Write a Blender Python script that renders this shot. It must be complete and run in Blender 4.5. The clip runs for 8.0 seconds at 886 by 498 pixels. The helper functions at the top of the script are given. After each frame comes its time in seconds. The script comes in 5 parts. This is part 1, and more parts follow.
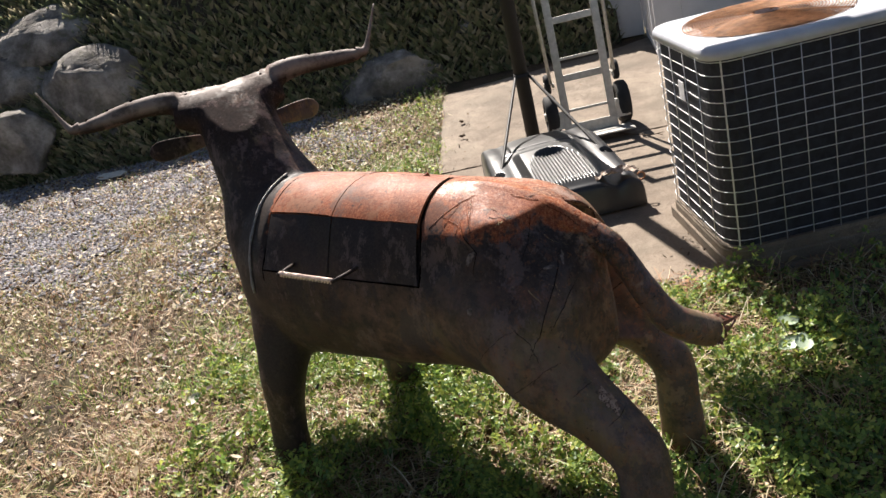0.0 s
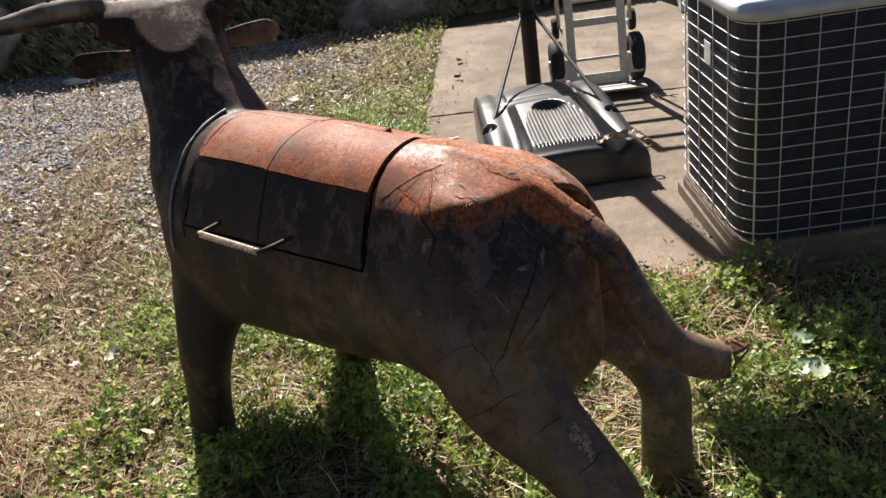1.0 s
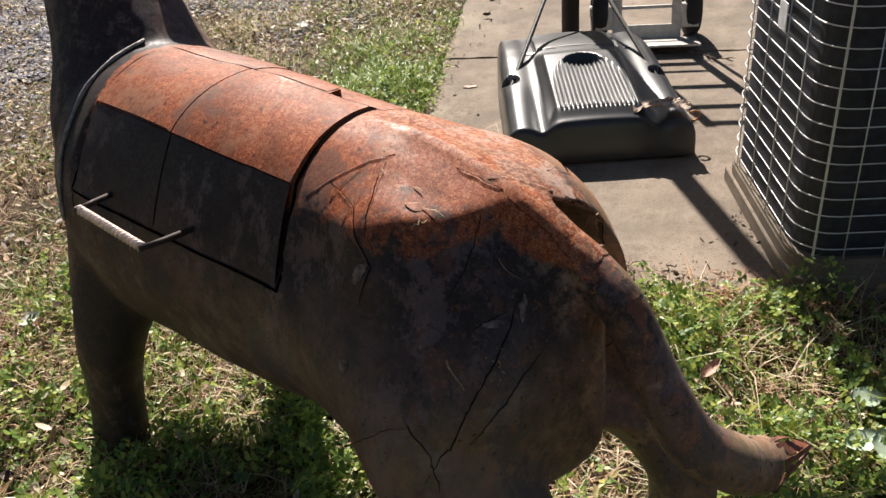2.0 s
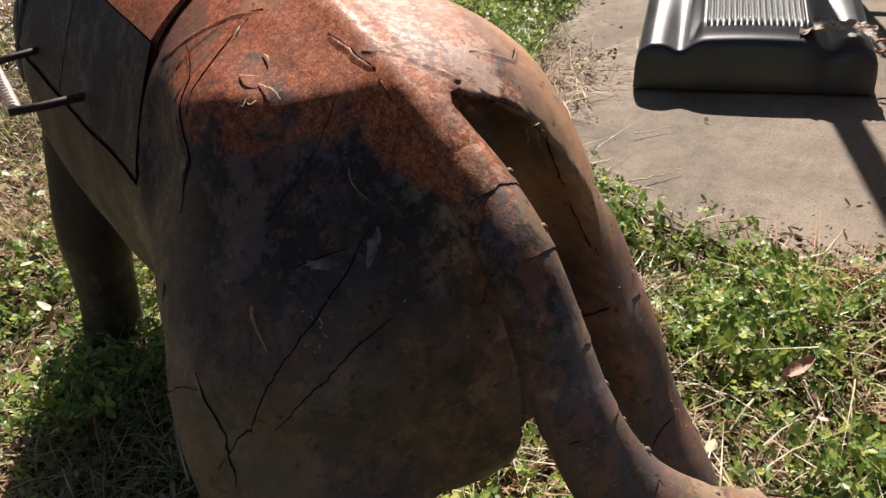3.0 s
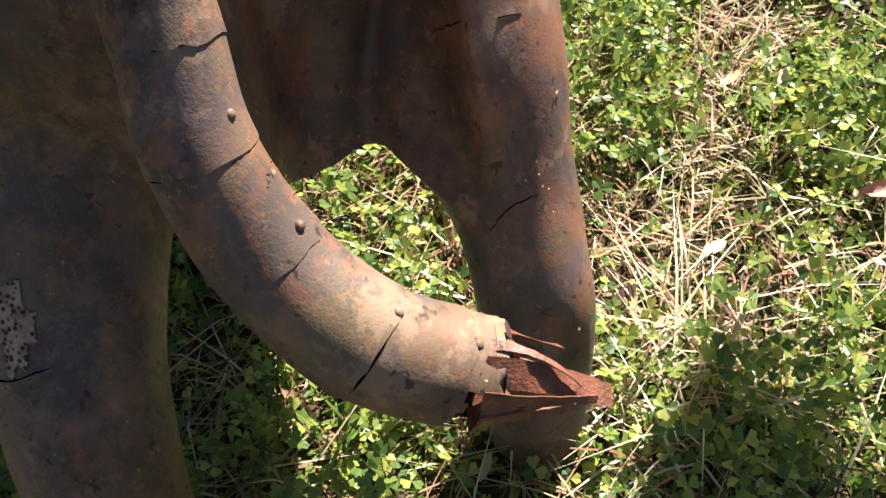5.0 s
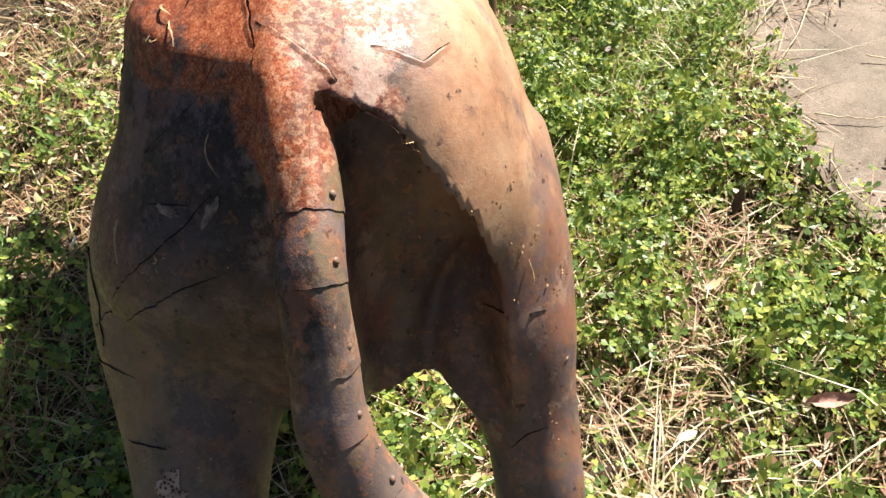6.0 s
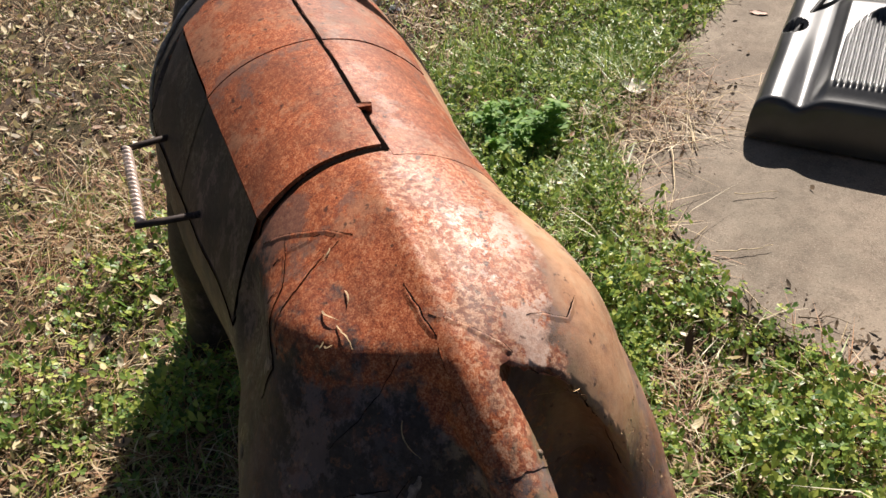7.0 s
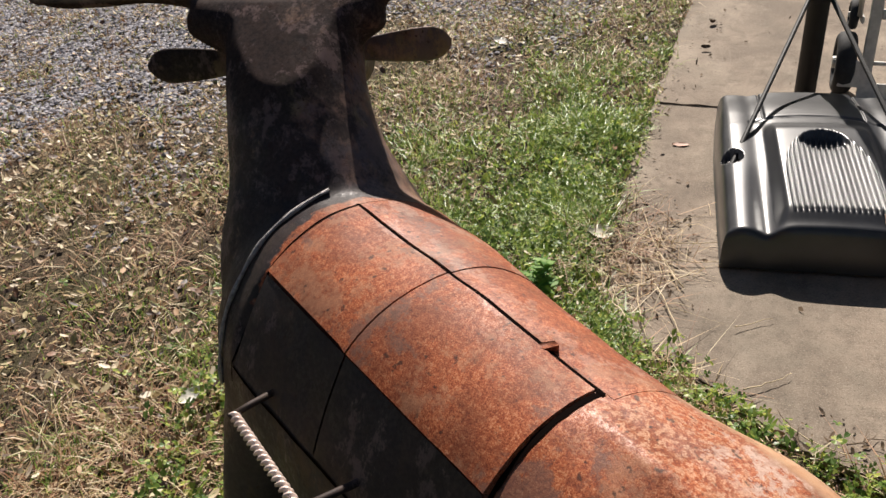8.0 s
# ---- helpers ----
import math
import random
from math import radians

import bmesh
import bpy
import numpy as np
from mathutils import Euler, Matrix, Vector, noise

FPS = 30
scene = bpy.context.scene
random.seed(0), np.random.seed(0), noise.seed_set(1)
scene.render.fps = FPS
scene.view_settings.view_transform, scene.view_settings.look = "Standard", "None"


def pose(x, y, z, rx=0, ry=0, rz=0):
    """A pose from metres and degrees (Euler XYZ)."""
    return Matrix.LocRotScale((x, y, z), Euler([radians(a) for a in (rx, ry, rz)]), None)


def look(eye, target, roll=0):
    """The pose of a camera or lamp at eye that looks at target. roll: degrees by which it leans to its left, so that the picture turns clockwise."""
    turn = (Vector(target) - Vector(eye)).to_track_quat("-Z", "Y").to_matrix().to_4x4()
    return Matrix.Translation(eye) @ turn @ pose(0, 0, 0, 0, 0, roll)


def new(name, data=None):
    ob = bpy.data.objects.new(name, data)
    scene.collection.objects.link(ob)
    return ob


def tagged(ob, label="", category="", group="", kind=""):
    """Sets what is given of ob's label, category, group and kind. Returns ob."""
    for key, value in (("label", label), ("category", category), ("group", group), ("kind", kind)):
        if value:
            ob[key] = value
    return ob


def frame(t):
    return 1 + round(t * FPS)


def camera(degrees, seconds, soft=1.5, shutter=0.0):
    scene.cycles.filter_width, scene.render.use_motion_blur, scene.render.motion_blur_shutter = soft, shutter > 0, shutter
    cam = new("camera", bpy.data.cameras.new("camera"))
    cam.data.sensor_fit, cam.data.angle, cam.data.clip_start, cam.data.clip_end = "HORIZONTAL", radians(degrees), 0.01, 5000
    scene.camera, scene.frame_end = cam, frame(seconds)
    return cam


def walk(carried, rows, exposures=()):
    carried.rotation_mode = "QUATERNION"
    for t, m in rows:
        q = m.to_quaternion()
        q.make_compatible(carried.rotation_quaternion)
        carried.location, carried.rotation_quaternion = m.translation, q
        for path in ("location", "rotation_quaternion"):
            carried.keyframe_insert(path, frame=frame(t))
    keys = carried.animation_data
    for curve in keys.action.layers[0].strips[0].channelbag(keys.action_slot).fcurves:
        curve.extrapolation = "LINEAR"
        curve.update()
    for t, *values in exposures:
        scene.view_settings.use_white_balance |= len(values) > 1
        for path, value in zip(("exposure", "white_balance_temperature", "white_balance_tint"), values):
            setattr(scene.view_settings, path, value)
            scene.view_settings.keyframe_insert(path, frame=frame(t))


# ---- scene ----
cam = camera(55.0, 8.0)
PATH = [
    (0, (0.285, 0.157, 1.695), (-0.119, 1.968, 0.949), -14.2),
    (0.5, (0.282, 0.378, 1.654), (-0.124, 2.166, 0.856), -11.5),
    (1, (0.286, 0.64, 1.594), (-0.116, 2.387, 0.708), -8.9),
    (1.5, (0.263, 0.952, 1.518), (-0.121, 2.659, 0.549), -6.4),
    (1.7, (0.266, 1.063, 1.497), (-0.13, 2.751, 0.5), -5.7),
    (2.8, (0.483, 1.58, 1.282), (-0.32, 3.066, 0.21), -5.3),
    (3, (0.536, 1.653, 1.221), (-0.335, 3.061, 0.098), -6.0),
    (3.5, (0.67, 1.854, 1.083), (-0.315, 3.022, -0.208), -8.2),
    (4, (0.752, 2.019, 0.977), (-0.342, 2.913, -0.438), -10.1),
    (4.2, (0.767, 2.059, 0.932), (-0.346, 2.86, -0.524), -10.9),
    (5.3, (0.74, 2.099, 1.112), (-0.273, 2.704, -0.502), -7.8),
    (5.5, (0.749, 2.097, 1.191), (-0.294, 2.704, -0.404), -6.9),
    (6, (0.761, 2.064, 1.387), (-0.36, 2.747, -0.122), -4.3),
    (6.5, (0.693, 1.953, 1.497), (-0.434, 2.857, 0.114), -2.8),
    (7, (0.524, 1.806, 1.569), (-0.486, 2.964, 0.288), -3.6),
    (7.5, (0.324, 1.724, 1.623), (-0.577, 3.07, 0.45), -3.8),
    (8, (0.07, 1.692, 1.691), (-0.744, 3.176, 0.625), -5.0),
]
EXPOSURES = [(0, 1.20), (0.5, 0.98), (1.0, 0.98), (1.5, 1.02), (3.0, 0.84), (3.5, 1.33), (4.0, 1.50), (5.5, 1.60), (6.0, 1.52), (6.5, 1.13), (7.5, 0.72), (8, 0.70)]
walk(cam, [(t, look(eye, target, roll)) for t, eye, target, roll in PATH], EXPOSURES)

# ---- light ----
SUN_TO = Vector((-0.35, 0.937, 0.0)).normalized()
SUN_EL = radians(44.5)
world = bpy.data.worlds.new("sky")
scene.world = world
world.use_nodes = True
wn = world.node_tree
sky = wn.nodes.new("ShaderNodeTexSky")
sky.sky_type, sky.sun_disc = "NISHITA", False
sky.sun_elevation, sky.sun_rotation = SUN_EL, math.atan2(SUN_TO.x, SUN_TO.y)
wn.nodes["Background"].inputs["Strength"].default_value = 0.029
wn.links.new(sky.outputs[0], wn.nodes["Background"].inputs["Color"])
sun = new("sun", bpy.data.lights.new("sun", "SUN"))
sun.data.energy, sun.data.angle, sun.data.color = 5.0, radians(0.55), (1.0, 0.918, 0.835)
sun.matrix_world = look(SUN_TO * math.cos(SUN_EL) * 20 + Vector((0, 0, math.sin(SUN_EL) * 20)), (0, 0, 0))


# ---- materials ----
class Mat:
    """A small builder of node materials."""

    def __init__(self, name, rough=0.7, metal=0.0, spec=0.5):
        self.m = bpy.data.materials.new(name)
        self.m.use_nodes = True
        self.t = self.m.node_tree
        self.b = self.t.nodes["Principled BSDF"]
        self.b.inputs["Roughness"].default_value = rough
        self.b.inputs["Metallic"].default_value = metal
        self.b.inputs["Specular IOR Level"].default_value = spec
        tc = self.t.nodes.new("ShaderNodeTexCoord")
        self.obj = tc.outputs["Object"]

    def node(self, kind, **values):
        n = self.t.nodes.new(kind)
        for k, v in values.items():
            n.inputs[k].default_value = v
        return n

    def link(self, a, b):
        self.t.links.new(a, b)

    def noise(self, scale, detail=4.0, rough=0.6, stretch=None, seed=0.0):
        n = self.node("ShaderNodeTexNoise", Scale=scale, Detail=detail, Roughness=rough)
        mp = self.node("ShaderNodeMapping")
        mp.inputs["Location"].default_value = (seed, seed * 0.7, seed * 1.3)
        if stretch:
            mp.inputs["Scale"].default_value = stretch
        self.link(self.obj, mp.inputs["Vector"])
        self.link(mp.outputs[0], n.inputs["Vector"])
        return n.outputs["Fac"]

    def voronoi(self, scale, feature="F1", out="Distance"):
        n = self.t.nodes.new("ShaderNodeTexVoronoi")
        n.feature = feature
        n.inputs["Scale"].default_value = scale
        self.link(self.obj, n.inputs["Vector"])
        return n.outputs[out]

    def ramp(self, fac, stops):
        n = self.t.nodes.new("ShaderNodeValToRGB")
        els = n.color_ramp.elements
        while len(els) < len(stops):
            els.new(0.5)
        for e, (p, c) in zip(els, stops):
            e.position = p
            e.color = (*c, 1) if len(c) == 3 else c
        self.link(fac, n.inputs["Fac"])
        return n.outputs["Color"]

    def step(self, fac, lo, hi, to0=0.0, to1=1.0):
        n = self.node("ShaderNodeMapRange")
        n.inputs["From Min"].default_value, n.inputs["From Max"].default_value = lo, hi
        n.inputs["To Min"].default_value, n.inputs["To Max"].default_value = to0, to1
        self.link(fac, n.inputs["Value"])
        return n.outputs["Result"]

    def mix(self, fac, a, b, how="MIX"):
        n = self.t.nodes.new("ShaderNodeMix")
        n.data_type, n.blend_type = "RGBA", how
        for sock, v in zip((n.inputs[0], n.inputs[6], n.inputs[7]), (fac, a, b)):
            if isinstance(v, (int, float)):
                sock.default_value = v
            elif isinstance(v, tuple):
                sock.default_value = (*v, 1)
            else:
                self.link(v, sock)
        return n.outputs[2]

    def math(self, op, a, b=0.5):
        n = self.t.nodes.new("ShaderNodeMath")
        n.operation = op
        for sock, v in zip(n.inputs, (a, b)):
            if isinstance(v, (int, float)):
                sock.default_value = v
            else:
                self.link(v, sock)
        return n.outputs[0]

    def color(self, c):
        if isinstance(c, tuple):
            self.b.inputs["Base Color"].default_value = (*c, 1)
        else:
            self.link(c, self.b.inputs["Base Color"])
        return self

    def rough(self, v):
        self.link(v, self.b.inputs["Roughness"])
        return self

    def bump(self, height, strength=0.4, distance=0.01):
        n = self.node("ShaderNodeBump", Strength=strength, Distance=distance)
        self.link(height, n.inputs["Height"])
        self.link(n.outputs[0], self.b.inputs["Normal"])
        return self

    def island(self):
        return self.t.nodes.new("ShaderNodeNewGeometry").outputs["Random Per Island"]


def plain(name, color, rough=0.6, metal=0.0, var=0.25, scale=18.0, bump=0.15):
    """A plain surface with slight mottling and fine relief."""
    m = Mat(name, rough, metal)
    n = m.noise(scale, 5)
    lo = tuple(c * (1 - var) for c in color)
    hi = tuple(min(1, c * (1 + var)) for c in color)
    m.color(m.ramp(n, [(0.3, lo), (0.7, hi)]))
    m.bump(m.noise(scale * 6, 3), bump, 0.003)
    return m.m


def rust(name, orange):
    """Rusted sheet steel: granular orange rust high on the top sheets, dull brown scale on the lower, steep ones."""
    m = Mat(name, 0.6, 0.0, 0.42)
    big, mid = m.noise(2.6, 8, 0.68), m.noise(19, 8, 0.72, seed=3)
    fine, grit = m.noise(120, 5, 0.8, seed=7), m.noise(420, 2, 0.7, seed=8)
    speck = m.math("ADD", m.math("MULTIPLY", fine, 0.55), m.math("MULTIPLY", grit, 0.45))
    sep = m.node("ShaderNodeSeparateXYZ")
    m.link(m.obj, sep.inputs[0])
    # dull, steep sheets
    dull = m.ramp(mid, [(0.39, (0.062, 0.042, 0.036)), (0.46, (0.105, 0.066, 0.052)), (0.53, (0.155, 0.093, 0.070)), (0.62, (0.22, 0.130, 0.094))])
    dull = m.mix(m.step(m.noise(4.6, 8, 0.75, seed=57), 0.52, 0.60, 0.0, 0.5), dull, m.mix(0.5, dull, (0.30, 0.110, 0.050)))
    dull = m.mix(m.step(m.noise(3.6, 7, 0.7, (1, 1, 0.5), seed=19), 0.51, 0.57, 0, 0.5), dull, (0.19, 0.15, 0.075))
    # tan dust on tail and haunches, paler on their right, where sunlight is put into the tone
    rear = m.step(sep.outputs["X"], 0.02, -0.20, 0.0, 1.0)
    dull = m.mix(m.step(m.noise(6.5, 8, 0.7, (1, 1, 0.6), seed=77), 0.525, 0.56, 0, 0.75), dull, (0.070, 0.056, 0.066))
    dull = m.mix(m.math("MULTIPLY", rear, m.step(m.noise(15, 8, 0.75, seed=81), 0.575, 0.60, 0, 0.3)), dull, (0.36, 0.14, 0.06))
    flank = m.math("MULTIPLY", m.math("MULTIPLY", m.step(sep.outputs["Y"], -0.08, -0.135), m.step(sep.outputs["X"], 0.85, 0.65)), m.step(sep.outputs["Z"], 0.60, 0.74))
    lit_dust = m.math("MULTIPLY", m.math("MAXIMUM", m.math("MULTIPLY", rear, m.step(sep.outputs["Y"], 0.022, -0.005, 0.22, 0.74)), flank), m.step(m.noise(4.0, 8, 0.72, (1, 1, 0.6), seed=71), 0.38, 0.52, 0.3, 0.92))
    dull = m.mix(lit_dust, dull, m.mix(0.25, dull, (0.31, 0.215, 0.140)))
    dull = m.mix(m.math("MULTIPLY", flank, m.step(m.noise(5.0, 9, 0.74, seed=91), 0.38, 0.50, 0.55, 0.95)), dull, m.ramp(m.noise(9, 9, 0.75, seed=93), [(0.40, (0.36, 0.18, 0.095)), (0.5, (0.50, 0.275, 0.155)), (0.60, (0.52, 0.33, 0.20))]))
    # dark film with the shade of the unlit left side put into it: thick over barrel, neck and left side, thin on the
    # tail and the right haunch
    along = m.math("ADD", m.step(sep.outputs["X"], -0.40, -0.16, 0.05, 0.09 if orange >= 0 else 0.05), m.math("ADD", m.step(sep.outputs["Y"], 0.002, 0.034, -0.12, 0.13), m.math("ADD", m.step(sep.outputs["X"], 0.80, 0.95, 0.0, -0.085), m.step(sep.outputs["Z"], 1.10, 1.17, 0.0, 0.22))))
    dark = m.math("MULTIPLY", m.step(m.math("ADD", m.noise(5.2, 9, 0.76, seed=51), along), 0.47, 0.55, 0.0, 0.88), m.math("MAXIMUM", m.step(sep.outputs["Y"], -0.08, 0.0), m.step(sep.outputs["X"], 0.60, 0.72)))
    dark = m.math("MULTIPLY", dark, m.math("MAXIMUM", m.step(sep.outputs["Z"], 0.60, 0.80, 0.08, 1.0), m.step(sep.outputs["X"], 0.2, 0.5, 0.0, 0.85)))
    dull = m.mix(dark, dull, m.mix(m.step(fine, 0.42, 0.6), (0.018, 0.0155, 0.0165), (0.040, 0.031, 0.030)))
    worn = m.step(m.math("ADD", m.noise(8, 10, 0.8, (1, 1, 0.5), seed=11), m.math("ADD", m.step(sep.outputs["X"], 0.8, 0.95, 0.0, 0.035), m.math("MULTIPLY", rear, 0.035))), 0.56, 0.60, 0, 0.55)
    dull = m.mix(worn, dull, (0.18, 0.125, 0.12))
    # blotches of red rust, violet-grey scale and orange flecks on tail and legs
    bare = m.math("MULTIPLY", m.math("MULTIPLY", rear, m.step(sep.outputs["Y"], 0.03, 0.10, 1.0, 0.4)), m.step(flank, 0.0, 1.0, 1.0, 0.3))
    dull = m.mix(m.math("MULTIPLY", bare, m.step(m.noise(10, 9, 0.78, (1, 1, 0.7), seed=103), 0.53, 0.57, 0, 0.5)), dull, (0.30, 0.120, 0.068))
    dull = m.mix(m.math("MULTIPLY", bare, m.step(m.noise(8, 9, 0.78, seed=107), 0.54, 0.57, 0, 0.6)), dull, (0.125, 0.100, 0.115))
    dull = m.mix(m.math("MULTIPLY", bare, m.step(m.noise(7, 8, 0.75, seed=117), 0.56, 0.60, 0, 0.5)), dull, (0.40, 0.27, 0.185))
    dull = m.mix(m.math("MULTIPLY", bare, m.step(m.noise(70, 6, 0.72, seed=111), 0.59, 0.62, 0, 0.6)), dull, (0.40, 0.16, 0.07))
    # granular rust of the top sheets
    top = m.ramp(speck, [(0.40, (0.15, 0.033, 0.014)), (0.48, (0.285, 0.070, 0.027)), (0.53, (0.38, 0.112, 0.044)), (0.60, (0.50, 0.22, 0.115))])
    top = m.mix(m.step(m.noise(6.5, 9, 0.76, seed=27), 0.46, 0.56, 0.0, 0.8), top, m.mix(0.55, top, (0.10, 0.034, 0.020)))
    top = m.mix(m.step(m.noise(7.5, 9, 0.78, seed=37), 0.53, 0.58, 0.0, 0.5), top, (0.30, 0.155, 0.092))
    top = m.mix(m.step(m.noise(5.0, 9, 0.78, seed=43), 0.555, 0.60, 0.0, 0.6), top, (0.12, 0.080, 0.066))
    spine = m.math("MULTIPLY", m.step(sep.outputs["Y"], 0.055, 0.025), m.math("MULTIPLY", m.step(sep.outputs["Y"], -0.15, -0.08), m.step(sep.outputs["X"], 0.16, 0.08)))
    crust = m.math("MULTIPLY", m.step(m.math("ADD", spine, m.math("MULTIPLY", m.noise(9, 8, 0.75, seed=131), 1.1)), 0.62 if orange < 0.5 else 0.67, 1.5, 0.0, 1.0), m.step(m.noise(120, 4, 0.62, seed=133), 0.49, 0.55, 0.0, 0.6))
    top = m.mix(crust, top, m.ramp(grit, [(0.40, (0.42, 0.19, 0.10)), (0.58, (0.60, 0.38, 0.25))]))
    # smooth scale in sharp-edged islands on the right of the spine, its sun glints put in as pale colour
    islands = m.step(m.math("ADD", m.noise(11, 10, 0.74, (1, 1, 1), seed=151), m.math("MULTIPLY", m.noise(60, 4, 0.7, seed=153), 0.10)), 0.585, 0.60)
    glint_scale = m.math("MULTIPLY", islands, m.math("MULTIPLY", m.step(sep.outputs["Y"], -0.015, -0.04), m.math("MULTIPLY", m.step(sep.outputs["Y"], -0.20, -0.16), m.step(sep.outputs["Z"], 0.84, 0.88))))
    top = m.mix(m.math("MULTIPLY", glint_scale, 0.85 if orange < 0.5 else 0.3), top, m.ramp(fine, [(0.42, (0.40, 0.25, 0.19)), (0.58, (0.54, 0.40, 0.33))]))
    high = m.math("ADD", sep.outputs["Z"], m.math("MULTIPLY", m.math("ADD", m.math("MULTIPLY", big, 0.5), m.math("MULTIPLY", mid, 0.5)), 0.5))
    # the left rump loses its orange past the crest: its shade put into the colour
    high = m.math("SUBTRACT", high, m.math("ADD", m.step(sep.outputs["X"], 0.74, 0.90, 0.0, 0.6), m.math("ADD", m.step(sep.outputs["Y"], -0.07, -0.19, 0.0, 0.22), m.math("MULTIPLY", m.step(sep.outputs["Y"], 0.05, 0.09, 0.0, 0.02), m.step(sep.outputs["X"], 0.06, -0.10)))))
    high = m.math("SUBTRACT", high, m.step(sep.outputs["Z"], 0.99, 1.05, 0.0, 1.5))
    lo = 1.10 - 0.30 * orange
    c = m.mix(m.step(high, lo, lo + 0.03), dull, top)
    # long streaks that run down, and pits
    streak = m.step(m.noise(16, 5, 0.6, (1, 1, 0.10), seed=23), 0.52, 0.68, 0, 0.4)
    c = m.mix(streak, c, m.mix(0.7, c, (0.03, 0.02, 0.016)))
    pits = m.step(m.noise(60, 3, 0.6, seed=41), 0.64, 0.70, 0, 0.8)
    c = m.mix(pits, c, (0.035, 0.018, 0.014))
    # worn steel along the upper side of horns and poll, the sun's glare put into its pale tone
    worn = m.math("MULTIPLY", m.step(sep.outputs["Z"], 1.240, 1.262), m.step(m.noise(9, 8, 0.75, seed=141), 0.36, 0.52, 0.25, 0.85))
    c = m.mix(worn, c, (0.33, 0.27, 0.24))
    m.color(c)
    chalky = m.math("MULTIPLY", m.step(sep.outputs["Z"], 1.06, 1.14), m.math("SUBTRACT", 1.0, worn))
    m.link(m.math("MULTIPLY", m.math("SUBTRACT", 0.45, m.math("MULTIPLY", dark, 0.30)), m.math("SUBTRACT", 1.0, m.math("MULTIPLY", chalky, 0.8))), m.b.inputs["Specular IOR Level"])
    shine = m.math("MULTIPLY", m.math("MAXIMUM", m.step(m.noise(5.5, 7, 0.72, seed=61), 0.48, 0.58), crust), m.step(fine, 0.47, 0.54, 0.15, 1.0))
    m.rough(m.math("SUBTRACT", m.math("SUBTRACT", 0.60, m.math("MULTIPLY", shine, 0.26 if orange < 0.5 else 0.10)), m.math("SUBTRACT", m.math("MULTIPLY", glint_scale, 0.16), m.math("MULTIPLY", chalky, 0.25))))
    h = m.math("ADD", m.math("MULTIPLY", speck, 0.6), m.math("MULTIPLY", mid, 0.15))
    m.bump(h, 0.30, 0.004)
    return m.m


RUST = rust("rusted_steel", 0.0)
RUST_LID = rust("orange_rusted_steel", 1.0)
# for the door's lower leaves: their shade is put into this browner tone
RUST_SHADED = rust("brown_rusted_steel_shaded", -1.0)
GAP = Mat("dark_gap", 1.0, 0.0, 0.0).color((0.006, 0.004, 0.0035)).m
FLAKE = plain("pale_rust_flake", (0.34, 0.23, 0.12), 0.8, 0, 0.5, 90)
PEEL = plain("pale_peeled_scale", (0.135, 0.10, 0.09), 0.6, 0, 0.9, 90, 0.6)


def porous():
    """A bare, pitted spot of pale scale."""
    m = Mat("pitted_scale", 0.75, 0.0, 0.4)
    hole = m.step(m.voronoi(190), 0.25, 0.5)
    m.color(m.mix(hole, (0.045, 0.022, 0.016), m.ramp(m.noise(60, 5, 0.7), [(0.4, (0.27, 0.17, 0.13)), (0.6, (0.44, 0.31, 0.25))])))
    m.bump(hole, 0.7, 0.003)
    return m.m


POROUS = porous()
# inside of the tail: the darkness of the hollow is put into this colour
LINING = plain("shaded_inner_rust", (0.045, 0.022, 0.016), 0.9, 0, 0.5, 60, 0.4)
WELD = plain("grey_weld", (0.30, 0.28, 0.27), 0.5, 0.2, 0.5, 120, 0.6)
STRIP = plain("red_brown_strip", (0.20, 0.075, 0.045), 0.45, 0, 0.6, 60, 0.4)
ROD = plain("bare_steel_rod", (0.80, 0.62, 0.53), 0.32, 0.2, 0.3, 60)


# ---- mesh helpers ----
def mesh(name, verts, faces, mats, smooth=True, parent=None, slots=None):
    """One mesh object from lists of corners and faces."""
    me = bpy.data.meshes.new(name)
    me.from_pydata([tuple(v) for v in verts], [], [tuple(f) for f in faces])
    for m in mats if isinstance(mats, (list, tuple)) else [mats]:
        me.materials.append(m)
    if slots is not None:
        me.polygons.foreach_set("material_index", slots)
    me.polygons.foreach_set("use_smooth", [smooth] * len(me.polygons))
    me.update()
    ob = new(name, me)
    ob.parent = parent
    return ob


def part(name, bm, material, parent=None, label="", smooth=False):
    """A bmesh as one mesh object under a thing or a part."""
    me = bpy.data.meshes.new(name)
    bmesh.ops.recalc_face_normals(bm, faces=bm.faces)
    bm.to_mesh(me)
    bm.free()
    me.materials.append(material)
    me.polygons.foreach_set("use_smooth", [smooth] * len(me.polygons))
    ob = new(name, me)
    ob.parent = parent
    if label:
        ob["label"] = label
    return ob


def empty(name, m, label, category, group=""):
    ob = new(name)
    ob.matrix_world = m
    ob.empty_display_size = 0.1
    return tagged(ob, label, category, group)


def box(bm, c, s, bevel=0.0, m=Matrix.Identity(4)):
    """A bevelled block about c with the sizes s."""
    made = bmesh.ops.create_cube(bm, size=1.0, matrix=m @ Matrix.Translation(c) @ Matrix.Diagonal((*s, 1)))
    if bevel:
        edges = list({e for v in made["verts"] for e in v.link_edges})
        bmesh.ops.bevel(bm, geom=edges, offset=bevel, segments=2, affect="EDGES", profile=0.6)


